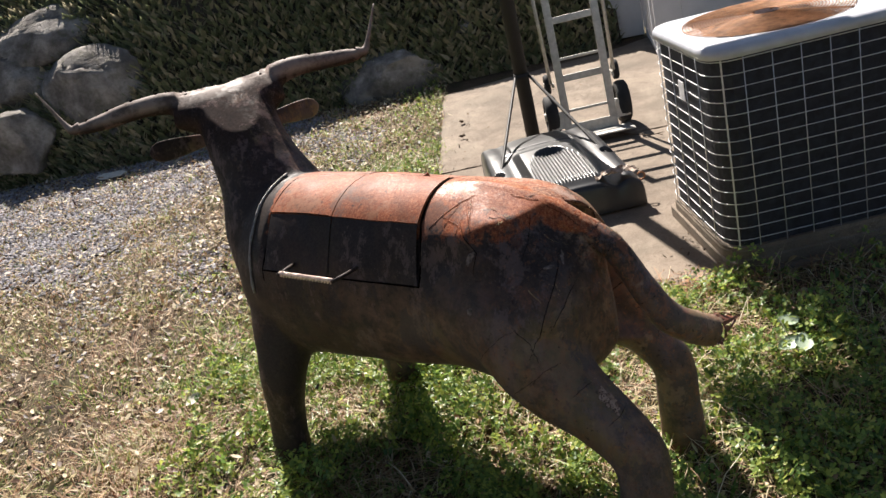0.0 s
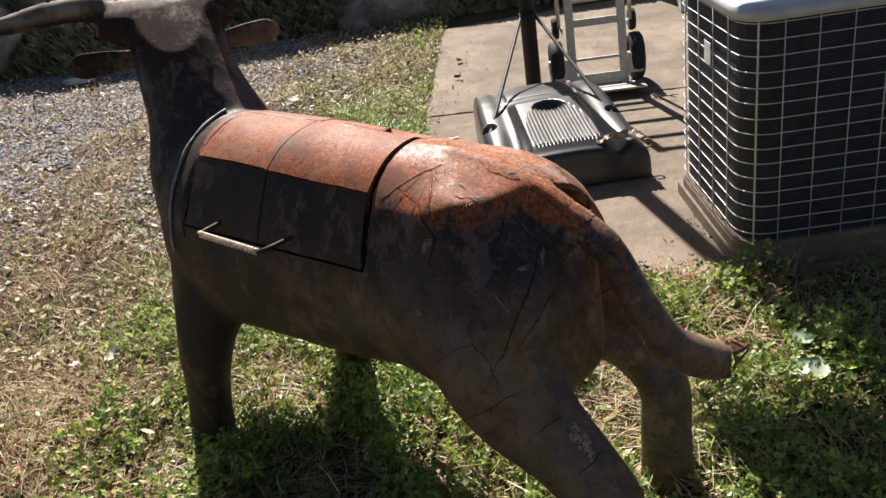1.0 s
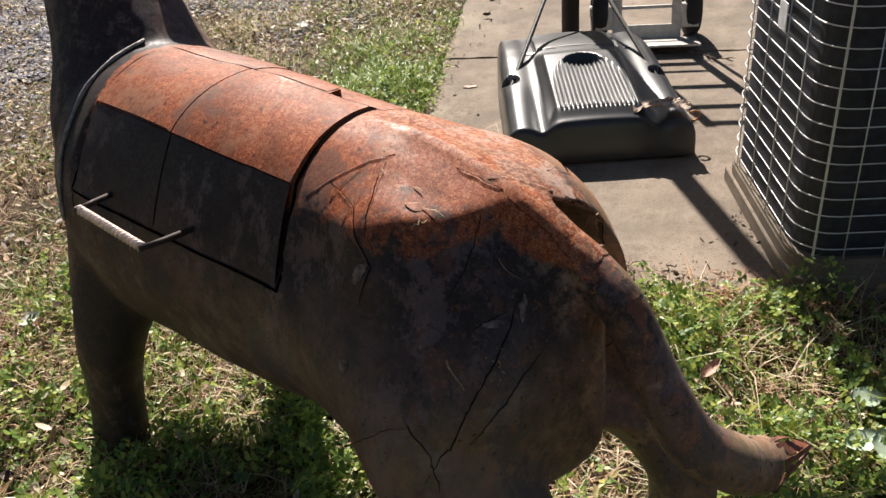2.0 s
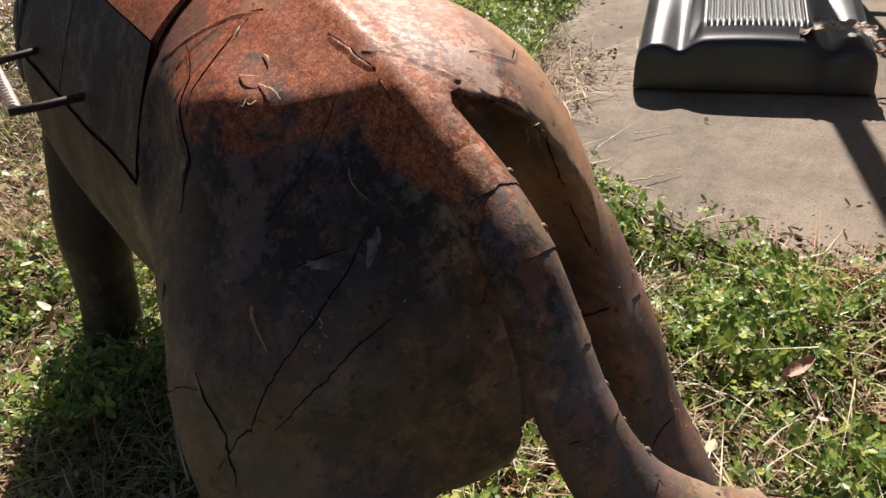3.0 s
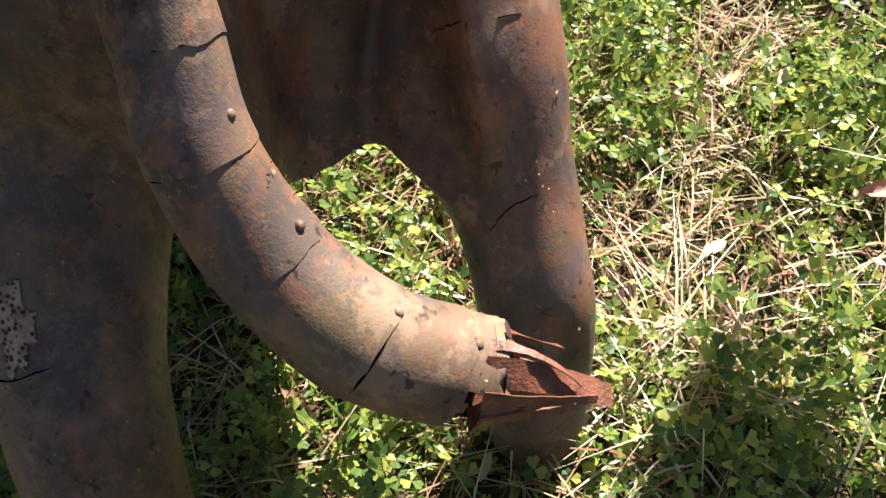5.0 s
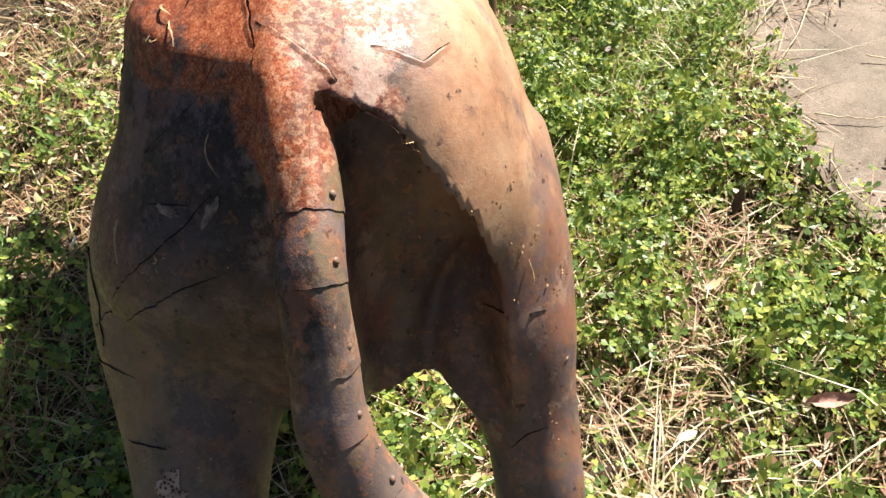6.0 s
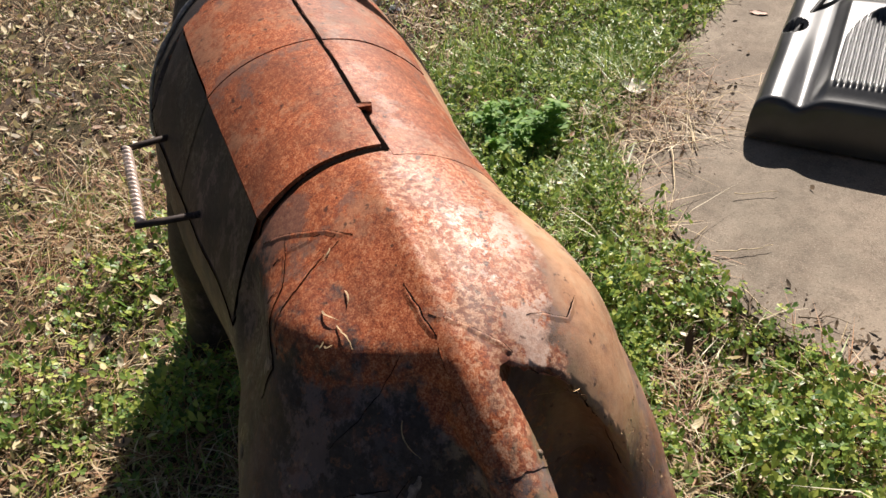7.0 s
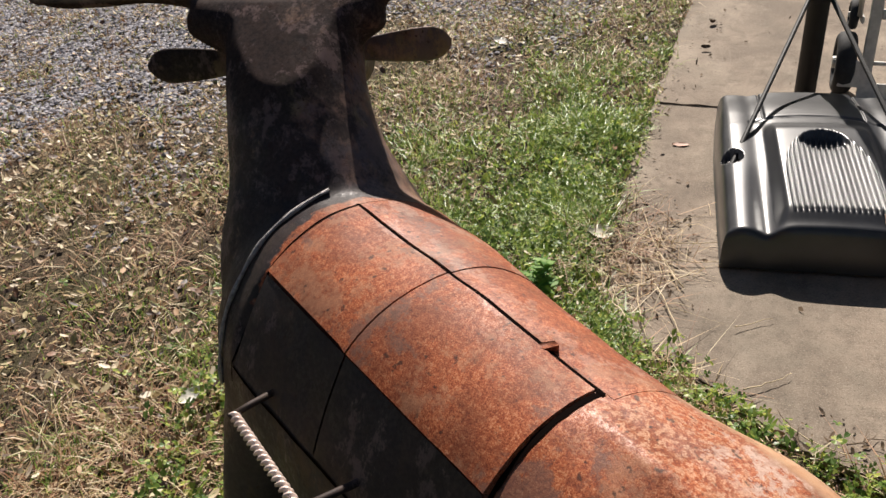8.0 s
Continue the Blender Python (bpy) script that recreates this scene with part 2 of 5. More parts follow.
def frames_along(path):
    """Two unit axes across a path at each of its points, without twist."""
    out, side = [], None
    for i, p in enumerate(path):
        t = (path[min(i + 1, len(path) - 1)] - path[max(i - 1, 0)]).normalized()
        if side is None:
            side = t.cross(Vector((0, 0, 1)) if abs(t.z) < 0.9 else Vector((1, 0, 0))).normalized()
        side = (side - t * side.dot(t)).normalized()
        out.append((side, t.cross(side)))
    return out


def tube_data(path, radii, n=16, flat=1.0, spin=0.0, cap=True):
    """Corners and faces of a tube round a path; flat squeezes its second axis; spin twists it, in turns."""
    path = [Vector(p) for p in path]
    verts, faces = [], []
    axes = frames_along(path)
    for i, (p, r, (a, b)) in enumerate(zip(path, radii, axes)):
        for k in range(n):
            w = 2 * math.pi * (k / n + spin * i / max(1, len(path) - 1))
            verts.append(p + a * (r * math.cos(w)) + b * (r * flat * math.sin(w)))
    for i in range(len(path) - 1):
        for k in range(n):
            k2 = (k + 1) % n
            faces.append((i * n + k, i * n + k2, (i + 1) * n + k2, (i + 1) * n + k))
    if cap:
        faces.append(tuple(range(n))[::-1])
        faces.append(tuple(range((len(path) - 1) * n, len(path) * n)))
    return verts, faces


def smooth_path(points, per=6):
    """Points on a Catmull-Rom curve through the rows given; rows may carry radii as further columns."""
    p = np.array(points, float)
    q = np.vstack([2 * p[0] - p[1], p, 2 * p[-1] - p[-2]])
    out = []
    for i in range(1, len(q) - 2):
        for s in np.arange(per) / per:
            a, b, c, d = q[i - 1], q[i], q[i + 1], q[i + 2]
            out.append(0.5 * (2 * b + (c - a) * s + (2 * a - 5 * b + 4 * c - d) * s * s + (3 * b - a - 3 * c + d) * s**3))
    out.append(p[-1])
    return np.array(out)


def tube_bm(bm, path, radii, n=10, **kw):
    v, f = tube_data(path, radii, n, **kw)
    vs = [bm.verts.new(x) for x in v]
    for q in f:
        bm.faces.new([vs[i] for i in q])


# ---- the longhorn: its own axes, x to the head, y to its left ----
BULL = Matrix(((-0.8678, -0.4969, 0, -0.0527), (0.4969, -0.8678, 0, 2.4228), (0, 0, 1, -0.012), (0, 0, 0, 1)))
V, F, S = [], [], []


def add(vf, slot=0):
    base = len(V)
    V.extend(Vector(v) for v in vf[0])
    F.extend(tuple(base + i for i in q) for q in vf[1])
    S.extend([slot] * len(vf[1]))


def trunk():
    # x, top, bottom, half width, height of the widest place, middle
    rows = [(-0.345, 0.76, 0.50, 0.05, 0.68, 0.03), (-0.32, 0.82, 0.455, 0.13, 0.68, 0.032), (-0.27, 0.878, 0.410, 0.195, 0.67, 0.030), (-0.19, 0.926, 0.388, 0.245, 0.65, 0.02), (-0.06, 0.955, 0.375, 0.262, 0.64, 0.02),
            (0.12, 0.967, 0.385, 0.238, 0.64, 0.022), (0.40, 0.971, 0.365, 0.258, 0.64, 0.026), (0.68, 0.971, 0.35, 0.282, 0.65, 0.02), (0.86, 0.965, 0.345, 0.272, 0.64, 0.015), (0.97, 0.90, 0.36, 0.235, 0.62, 0.0), (1.05, 0.80, 0.41, 0.17, 0.6, -0.01), (1.09, 0.70, 0.50, 0.07, 0.6, -0.01)]
    verts, faces, n = [], [], 48
    for x, top, bot, hw, zw, yc in smooth_path(rows, 4):
        for k in range(n):
            w = 2 * math.pi * k / n
            s, c = math.sin(w), math.cos(w)
            side, rise = (0.93, 1.0) if c > 0 else (0.85, 0.87)
            verts.append((x, yc + hw * math.copysign(abs(s) ** side, s), zw + (top - zw if c > 0 else zw - bot) * math.copysign(abs(c) ** rise, c)))
    m = len(verts) // n
    for i in range(m - 1):
        for k in range(n):
            faces.append((i * n + k, i * n + (k + 1) % n, (i + 1) * n + (k + 1) % n, (i + 1) * n + k))
    faces.append(tuple(range(n)))
    faces.append(tuple(range((m - 1) * n, m * n))[::-1])
    return verts, faces


def limb(rows, n=24, flat=1.0):
    r = smooth_path(rows, 5)
    return tube_data([Vector(p[:3]) for p in r], r[:, 3], n, flat)


HC, HL, HF = Vector((1.190, -0.125, 1.212)), Vector((0.65, 0.76, 0)), Vector((0.76, -0.65, 0))
add(trunk())
add(limb([(0.86, 0, 0.66, 0.255), (0.93, -0.01, 0.80, 0.225), (1.0, -0.03, 0.95, 0.165), (1.06, -0.055, 1.05, 0.145), (1.135, -0.10, 1.14, 0.138), (1.195, -0.137, 1.22, 0.125), (1.215, -0.148, 1.26, 0.09)]))
add(limb([tuple(HC - HF * 0.045 + HL * a + Vector((0, 0, h))) + (q,) for a, h, q in ((-0.20, -0.002, 0.042), (-0.11, -0.024, 0.062), (0.0, -0.034, 0.072), (0.11, -0.024, 0.062), (0.20, -0.002, 0.042))], 16))
add(limb([tuple(HC + Vector((0, 0, -0.09))) + (0.12,), tuple(HC + HF * 0.12 + Vector((0, 0, -0.10))) + (0.115,), tuple(HC + HF * 0.27 + Vector((0, 0, -0.19))) + (0.09,), tuple(HC + HF * 0.38 + Vector((0, 0, -0.27))) + (0.08,), tuple(HC + HF * 0.41 + Vector((0, 0, -0.29))) + (0.05,)]))
for s in (1, -1):
    horn = [(0.0, 0.004, 0.062), (0.07, 0.014, 0.057), (0.12, 0.026, 0.049), (0.26, 0.052, 0.040), (0.40, 0.044, 0.034), (0.49, 0.037, 0.027), (0.535, 0.042, 0.019), (0.55, 0.050, 0.012)]
    horn = [(a * (1.035 if s > 0 else 0.985), h, r) for a, h, r in horn]
    add(limb([tuple(HC + HL * (s * a) + Vector((0, 0, h))) + (r,) for a, h, r in horn], 16))
add(limb([(0.84, 0.145, 0.66, 0.13), (0.848, 0.208, 0.48, 0.112), (0.859, 0.262, 0.34, 0.084), (0.879, 0.282, 0.22, 0.069), (0.895, 0.293, 0.10, 0.066), (0.896, 0.310, -0.01, 0.073)]))
add(limb([(0.84, -0.115, 0.66, 0.13), (0.842, -0.185, 0.48, 0.112), (0.84, -0.225, 0.34, 0.084), (0.84, -0.242, 0.22, 0.067), (0.835, -0.252, 0.10, 0.062), (0.83, -0.258, -0.01, 0.067)]))
add(limb([(-0.08, 0.125, 0.66, 0.145), (-0.135, 0.150, 0.58, 0.145), (-0.244, 0.204, 0.48, 0.118), (-0.384, 0.222, 0.385, 0.082), (-0.475, 0.230, 0.29, 0.073), (-0.484, 0.253, 0.15, 0.072), (-0.468, 0.282, -0.01, 0.079)]))
add(limb([(-0.07, -0.11, 0.66, 0.150), (-0.146, -0.134, 0.58, 0.142), (-0.226, -0.174, 0.48, 0.111), (-0.303, -0.207, 0.385, 0.071), (-0.375, -0.214, 0.29, 0.063), (-0.381, -0.214, 0.15, 0.064), (-0.378, -0.214, -0.01, 0.069)]))
add(limb([(-0.08, 0.03, 0.870, 0.055), (-0.18, 0.032, 0.874, 0.056), (-0.25, 0.026, 0.857, 0.047), (-0.318, 0.016, 0.822, 0.034)]))
rough_bull = mesh("longhorn_core", V, F, RUST)
mod = rough_bull.modifiers.new("join", "REMESH")
mod.mode, mod.voxel_size, mod.use_smooth_shade = "VOXEL", 0.011, True
mod = rough_bull.modifiers.new("ease", "SMOOTH")
mod.factor, mod.iterations = 0.5, 9
bpy.context.view_layer.update()
core = rough_bull.evaluated_get(bpy.context.evaluated_depsgraph_get()).to_mesh()
V, F = [v.co.copy() for v in core.vertices], [tuple(p.vertices) for p in core.polygons]
S = [0] * len(F)
normals = [v.normal.copy() for v in core.vertices]
for i, v in enumerate(V):
    d = 0.006 * noise.noise(v * 4.0) + 0.003 * noise.noise(v * 11.0)
    # the folded ridge over the rump
    d += 0.015 * math.exp(-abs(v.y - 0.035) / 0.022) * max(0, 1 - ((v.x + 0.08) / 0.20) ** 2) * max(0, normals[i].z)
    ease = lambda q: min(1.0, max(0.0, q)) ** 2 * (3 - 2 * min(1.0, max(0.0, q)))
    # the plates of the back end in a crest, past which the left quarter falls away steeply
    crest = (math.hypot(min(v.x, 0.0) / 0.212, max(v.y, 0.0) / 0.193) - 1.0) * 0.19
    if v.x < 0.11 and v.y > 0.02:
        d -= 0.024 * ease(crest / 0.045) * ease((v.z - 0.66) / 0.16) * ease((0.11 - v.x) / 0.05) * ease((v.y - 0.045) / 0.03)
    # the left haunch swells outwards above the leg
    d += 0.042 * math.exp(-(((v.z - 0.645) / 0.12) ** 2) - ((v.x + 0.20) / 0.13) ** 2) * ease((v.y - 0.10) / 0.10)
    # fuller shoulders of the rump on both sides
    d += math.exp(-(((v.z - 0.86) / 0.075) ** 2) - ((v.x + 0.10) / 0.085) ** 2) * (0.026 * ease((v.y - 0.11) / 0.06) + 0.010 * ease((-v.y - 0.06) / 0.06))
    # the right haunch is a flatter plate up to its torn edge
    d += 0.003 * ease((-0.17 - v.x) / 0.08) * ease((-0.08 - v.y) / 0.05) * ease((v.z - 0.60) / 0.1)
    # the seat of the door's lower leaves, sunk into the side
    u = (math.degrees(math.atan2(v.y - 0.02, v.z - 0.62)) - 30) / 32
    if 0 < u < 1 and 0.11 < v.x < 0.75:
        d -= 0.018 * math.sin(math.pi * u) ** 0.7
    V[i] = v + normals[i] * d
    # the poll: a plate that slopes back from the horns closes the neck
    back = (V[i] - HC).dot(HF)
    if v.x > 0.9 and abs((V[i] - HC).dot(HL)) < 0.17 and back < 0.02:
        roof = max(1.12, 1.268 + 0.55 * min(0.0, back + 0.02))
        V[i].z = min(V[i].z, roof + 0.1 * max(0.0, V[i].z - roof))
    # the hollow between the tail and the right haunch, widening downwards
    wide = float(np.interp(v.z, [0.62, 0.745, 0.841, 0.871, 0.905], [0.18, 0.145, 0.092, 0.060, 0.0]))
    if v.x < -0.12 and normals[i].x < 0 and wide > 0.01:
        q = (v.y - 0.005 + wide / 2) / (wide / 2)
        k = max(0, 1 - q**4) * min(1, max(0, (v.z - 0.42) / 0.12))
        V[i].x += 0.135 * min(1, wide / 0.07) * math.sqrt(k) * -normals[i].x
bpy.data.objects.remove(rough_bull)
from mathutils.bvhtree import BVHTree

SKIN = BVHTree.FromPolygons(V, F)


def onto(p, way):
    """Where a ray meets the skin, and the skin's normal there."""
    hit, n, _, _ = SKIN.ray_cast(Vector(p), Vector(way).normalized())
    if hit is None:
        hit, n, _, _ = SKIN.find_nearest(Vector(p))
    if n.dot(Vector(way)) > 0:
        n = -n
    return hit, n


def round_skin(x, deg, lift):
    w = radians(deg)
    out = Vector((0, math.sin(w), math.cos(w)))
    hit, n = onto(Vector((x, 0.02, 0.62)) + out * 0.40, -out)
    return hit + n * lift


def sheet(x0, x1, d0, d1, lift, slot, nx=14, nd=14, bow=0.0):
    """A bent plate on the back between two stations and two angles from the spine, with turned-in edges."""
    verts, faces = [], []
    for low in (0, 1):
        for i in range(nx + 1):
            for k in range(nd + 1):
                x, d = x0 + (x1 - x0) * i / nx, d0 + (d1 - d0) * k / nd
                x += bow * math.sin(math.pi * k / nd)
                verts.append(round_skin(x, d, lift + 0.0045 * max(0.0, d / 30) ** 2 if not low else -0.006))
    m = (nx + 1) * (nd + 1)
    at = lambda i, k: i * (nd + 1) + k
    for i in range(nx):
        for k in range(nd):
            faces.append((at(i, k), at(i, k + 1), at(i + 1, k + 1), at(i + 1, k)))
    rim = [at(i, 0) for i in range(nx)] + [at(nx, k) for k in range(nd)] + [at(i, nd) for i in range(nx, 0, -1)] + [at(0, k) for k in range(nd, 0, -1)]
    add((verts[:m], faces), slot)
    skirt = [verts[a] for a in rim] + [verts[a + m] for a in rim]
    k = len(rim)
    add((skirt, [(i, (i + 1) % k, k + (i + 1) % k, k + i) for i in range(k)]), slot)


def panel(x0, x1, d0, d1, lift, slot, nx=10, nd=8):
    """A flat plate that spans two lines of the back, as the lower leaf of the door."""
    verts, faces = [], []
    for i in range(nx + 1):
        x = x0 + (x1 - x0) * i / nx
        a, b = round_skin(x, d0, lift + 0.0035), round_skin(x, d1, 0.001)
        out = Vector((0, b.z - a.z, a.y - b.y)).normalized() * -1
        for k in range(nd + 1):
            u = k / nd
            verts.append(a.lerp(b, u) + out * (0.004 * 4 * u * (1 - u)))
    for i in range(nx):
        for k in range(nd):
            q = i * (nd + 1) + k
            faces.append((q, q + 1, q + nd + 2, q + nd + 1))
    add((verts, faces), slot)


def ribbon(points, width, slot=2, lift=0.0015, jag=0.0, taper=True):
    """A narrow strip on the skin along points (place, normal): an open seam or crack."""
    pts = []
    for (p, n), (q, m) in zip(points, points[1:]):
        k = max(2, int((q - p).length / 0.012))
        for j in range(k):
            s = j / k
            hit, nn, _, _ = SKIN.find_nearest(p.lerp(q, s))
            pts.append((hit, nn))
    pts.append(points[-1])
    verts, faces = [], []
    for i, (p, n) in enumerate(pts):
        t = (pts[min(i + 1, len(pts) - 1)][0] - pts[max(i - 1, 0)][0]).normalized()
        a = t.cross(n).normalized()
        s = i / max(1, len(pts) - 1)
        w = width * (0.25 + 0.75 * math.sin(math.pi * s) ** 0.5 if taper else 1.0) * random.uniform(0.7, 1.25)
        p = p + n * lift + a * random.uniform(-jag, jag)
        verts += [p - a * (w / 2), p + a * (w / 2)]
    for i in range(len(pts) - 1):
        faces.append((2 * i, 2 * i + 1, 2 * i + 3, 2 * i + 2))
    add((verts, faces), slot)


# the thin horn tips, the ears and the rivets along the horns
EC, EL = Vector((1.213, -0.137, 1.092)), Vector((0.461, 0.887, 0))
for s in (1, -1):
    tip = HC + HL * (0.559 if s > 0 else -0.532) + Vector((0, 0, 0.042))
    bend = tip + HL * (s * 0.022) + HF * 0.012 + Vector((0, 0, 0.03))
    point = tip + HL * (s * 0.085) + HF * 0.06 + Vector((0, 0, 0.15))
    spike = smooth_path([(*(tip - HL * (s * 0.03)), 0.022), (*tip, 0.017), (*bend, 0.009), (*bend.lerp(point, 0.5), 0.0055), (*point, 0.0025)], 5)
    add(tube_data([Vector(p[:3]) for p in spike], spike[:, 3], 12), 0)
    ev, ef, rows = [], [], 18
    for i in range(rows + 1):
        u = i / rows
        c = EC + EL * (s * (0.095 + 0.235 * u)) + Vector((0, 0, 0.008 * u * s))
        half = 0.018 + 0.021 * math.sin(math.pi * min(1.0, u * 0.58 + 0.05)) ** 1.5
        half *= math.sqrt(max(0.0, 1 - max(0.0, (u - 0.80) / 0.205) ** 2))
        for k in range(16):
            w = 2 * math.pi * k / 16
            ev.append(c + Vector((0, 0, half * math.cos(w))) + HF * (min(0.007, half * 0.4) * math.sin(w) + 0.012 * u))
    for i in range(rows):
        ef += [(16 * i + k, 16 * i + (k + 1) % 16, 16 * i + 16 + (k + 1) % 16, 16 * i + 16 + k) for k in range(16)]
    add((ev, ef), 0)
    for a in (0.14, 0.24, 0.33, 0.42, 0.50):
        hit, n = onto(HC + HL * (s * a) + Vector((0, 0, 0.2)), Vector((0, 0, -1)))
        add(tube_data([hit - n * 0.003, hit + n * 0.003, hit + n * 0.0045], [0.006, 0.0055, 0.003], 8), 2)

# the fire door of the back: four plates over the left side, two over the right
for x0, x1 in ((0.125, 0.453), (0.457, 0.735)):
    sheet(x0, x1, -2.6, 29.5, 0.0045, 1)
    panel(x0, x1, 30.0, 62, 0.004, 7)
sheet(0.10, 0.453, -4.2, -38, 0.0008, 1)
sheet(0.457, 0.745, -4.2, -38, 0.002, 1)
around = lambda x, a, b, k=9: [onto(Vector((x, 0.02, 0.62)) + Vector((0, math.sin(radians(d)), math.cos(radians(d)))) * 0.40, -Vector((0, math.sin(radians(d)), math.cos(radians(d))))) for d in np.linspace(a, b, k)]
ribbon(around(0.118, -4, 63), 0.008, taper=False)
ribbon([around(x, -3.4, -3.3, 2)[0] for x in np.linspace(0.112, 0.75, 12)], 0.006, lift=0.002, taper=False)
ribbon([around(x, 63.2, 63.3, 2)[0] for x in np.linspace(0.115, 0.74, 12)], 0.006, taper=False)
ribbon(around(0.745, -30, 70, 14), 0.005, taper=False)


def crack(width, *points):
    """The torn edge of an overlapping plate: a narrow dark gap beside a raised, jagged lip that runs out into the skin."""
    way = []
    for p, q in zip(points, points[1:]):
        p, q = Vector(p), Vector(q)
        k = max(2, int((q - p).length / 0.006))
        way += [p.lerp(q, j / k) for j in range(k)]
    way.append(Vector(points[-1]))
    verts, faces, n = [], [], len(way)
    wander = 0.0
    for i, p in enumerate(way):
        p, nn, _, _ = SKIN.find_nearest(p)
        t = (way[min(i + 1, n - 1)] - way[max(i - 1, 0)]).normalized()
        a = t.cross(nn).normalized()
        end = min(1.0, 6 * min(i, n - 1 - i) / n + 0.05)
        wander = 0.8 * wander + random.uniform(-0.0010, 0.0010)
        w = width * 0.30 * end * random.uniform(0.6, 1.3)
        c = p + a * wander
        lip = (0.0009 + 0.35 * width) * end * random.uniform(0.7, 1.2)
        for off, up in ((-w, 0.0009), (0.0, 0.0011), (0.0004, lip), (0.003, lip * 0.6), (0.010, -0.0006)):
            h, m, _, _ = SKIN.find_nearest(c + a * off)
            verts.append(h + m * up)
    one = [(5 * i + k, 5 * i + k + 1, 5 * i + k + 6, 5 * i + k + 5) for i in range(n - 1) for k in (0, 1)]
    two = [(5 * i + k, 5 * i + k + 1, 5 * i + k + 6, 5 * i + k + 5) for i in range(n - 1) for k in (2, 3)]
    base = len(V)
    V.extend(verts)
    F.extend(tuple(base + q for q in f) for f in one + two)
    S.extend([2] * len(one) + [0] * len(two))


def peel(p, rx, rz, lean=0.0, seed=1, slot=5):
    """A thin ragged patch of pale peeled scale on the skin."""
    hit, n, _, _ = SKIN.find_nearest(Vector(p))
    side = n.cross(Vector((0, 0, 1))).normalized()
    up = side.cross(n).normalized()
    side, up = side * math.cos(lean) + up * math.sin(lean), up * math.cos(lean) - side * math.sin(lean)
    rn, verts, k = random.Random(seed), [hit + n * 0.002], 22
    for ring in (0.55, 1.0):
        for i in range(k):
            w = 2 * math.pi * i / k
            f = ring * (rn.uniform(0.65, 1.15) if ring == 1.0 else 1)
            h, m, _, _ = SKIN.find_nearest(hit + side * (rx * f * math.cos(w)) + up * (rz * f * math.sin(w)))
            verts.append(h + m * (0.002 if ring < 1 else 0.0012))
    faces = [(0, 1 + i, 1 + (i + 1) % k) for i in range(k)] + [(1 + i, 1 + k + i, 1 + k + (i + 1) % k, 1 + (i + 1) % k) for i in range(k)]
    add((verts, faces), slot)


crack(0.0030, (0.085, 0.195, 0.897), (0.058, 0.164, 0.918), (0.018, 0.125, 0.935), (-0.022, 0.086, 0.943))
crack(0.0018, (-0.018, 0.203, 0.877), (-0.022, 0.169, 0.906), (-0.017, 0.131, 0.928), (-0.007, 0.102, 0.941))
crack(0.0024, (-0.075, 0.227, 0.841), (-0.046, 0.216, 0.858), (-0.037, 0.209, 0.867))
crack(0.0054, (-0.12, 0.057, 0.936), (-0.145, 0.054, 0.931), (-0.169, 0.053, 0.927), (-0.199, 0.051, 0.925))
crack(0.0030, (-0.169, 0.047, 0.93), (-0.198, 0.016, 0.924), (-0.219, -0.015, 0.904), (-0.25, -0.038, 0.882), (-0.26, -0.053, 0.871))
crack(0.0036, (-0.191, -0.055, 0.907), (-0.192, -0.081, 0.898), (-0.196, -0.104, 0.887), (-0.163, -0.133, 0.883))
crack(0.0030, (-0.26, -0.053, 0.871), (-0.275, -0.086, 0.841), (-0.245, -0.138, 0.745))
crack(0.0030, (-0.245, -0.145, 0.728), (-0.253, -0.166, 0.678), (-0.265, -0.171, 0.647))
crack(0.0018, (-0.259, 0.197, 0.794), (-0.289, 0.148, 0.811))
crack(0.0036, (-0.237, 0.279, 0.584), (-0.245, 0.247, 0.635), (-0.294, 0.18, 0.763), (-0.294, 0.122, 0.823))
crack(0.0018, (-0.263, 0.229, 0.644), (-0.314, 0.165, 0.722), (-0.327, 0.125, 0.744))
crack(0.0018, (-0.214, 0.202, 0.826), (-0.219, 0.158, 0.865), (-0.206, 0.116, 0.893), (-0.193, 0.089, 0.907))
crack(0.0018, (-0.325, 0.054, 0.841), (-0.292, 0.058, 0.874), (-0.254, 0.058, 0.901), (-0.209, 0.052, 0.922))
crack(0.0024, (-0.089, 0.208, 0.861), (-0.05, 0.154, 0.912), (-0.018, 0.104, 0.939))
crack(0.0018, (0.03, 0.188, 0.898), (0.025, 0.158, 0.919), (0.008, 0.12, 0.936))
crack(0.0030, (-0.241, -0.125, 0.538), (-0.282, -0.182, 0.579), (-0.264, -0.217, 0.565))
crack(0.0018, (-0.385, -0.161, 0.409), (-0.377, -0.195, 0.434), (-0.363, -0.226, 0.433))
crack(0.0024, (-0.345, 0.284, 0.485), (-0.379, 0.234, 0.506))
crack(0.0030, (-0.434, 0.284, 0.413), (-0.45, 0.248, 0.425), (-0.449, 0.214, 0.432))
crack(0.0018, (-0.049, 0.263, 0.527), (-0.161, 0.283, 0.621), (-0.209, 0.257, 0.658))
crack(0.0024, (-0.199, 0.259, 0.668), (-0.234, 0.266, 0.614), (-0.257, 0.279, 0.571))
crack(0.0018, (-0.19, 0.294, 0.49), (-0.274, 0.28, 0.555), (-0.304, 0.255, 0.562))
crack(0.0018, (-0.025, 0.125, 0.93), (-0.072, 0.192, 0.879))
crack(0.0024, (0.054, 0.161, 0.919), (-0.027, 0.179, 0.898), (-0.094, 0.222, 0.844), (-0.073, 0.254, 0.787))
peel((-0.421, 0.238, 0.461), 0.021, 0.042, seed=1, slot=8)
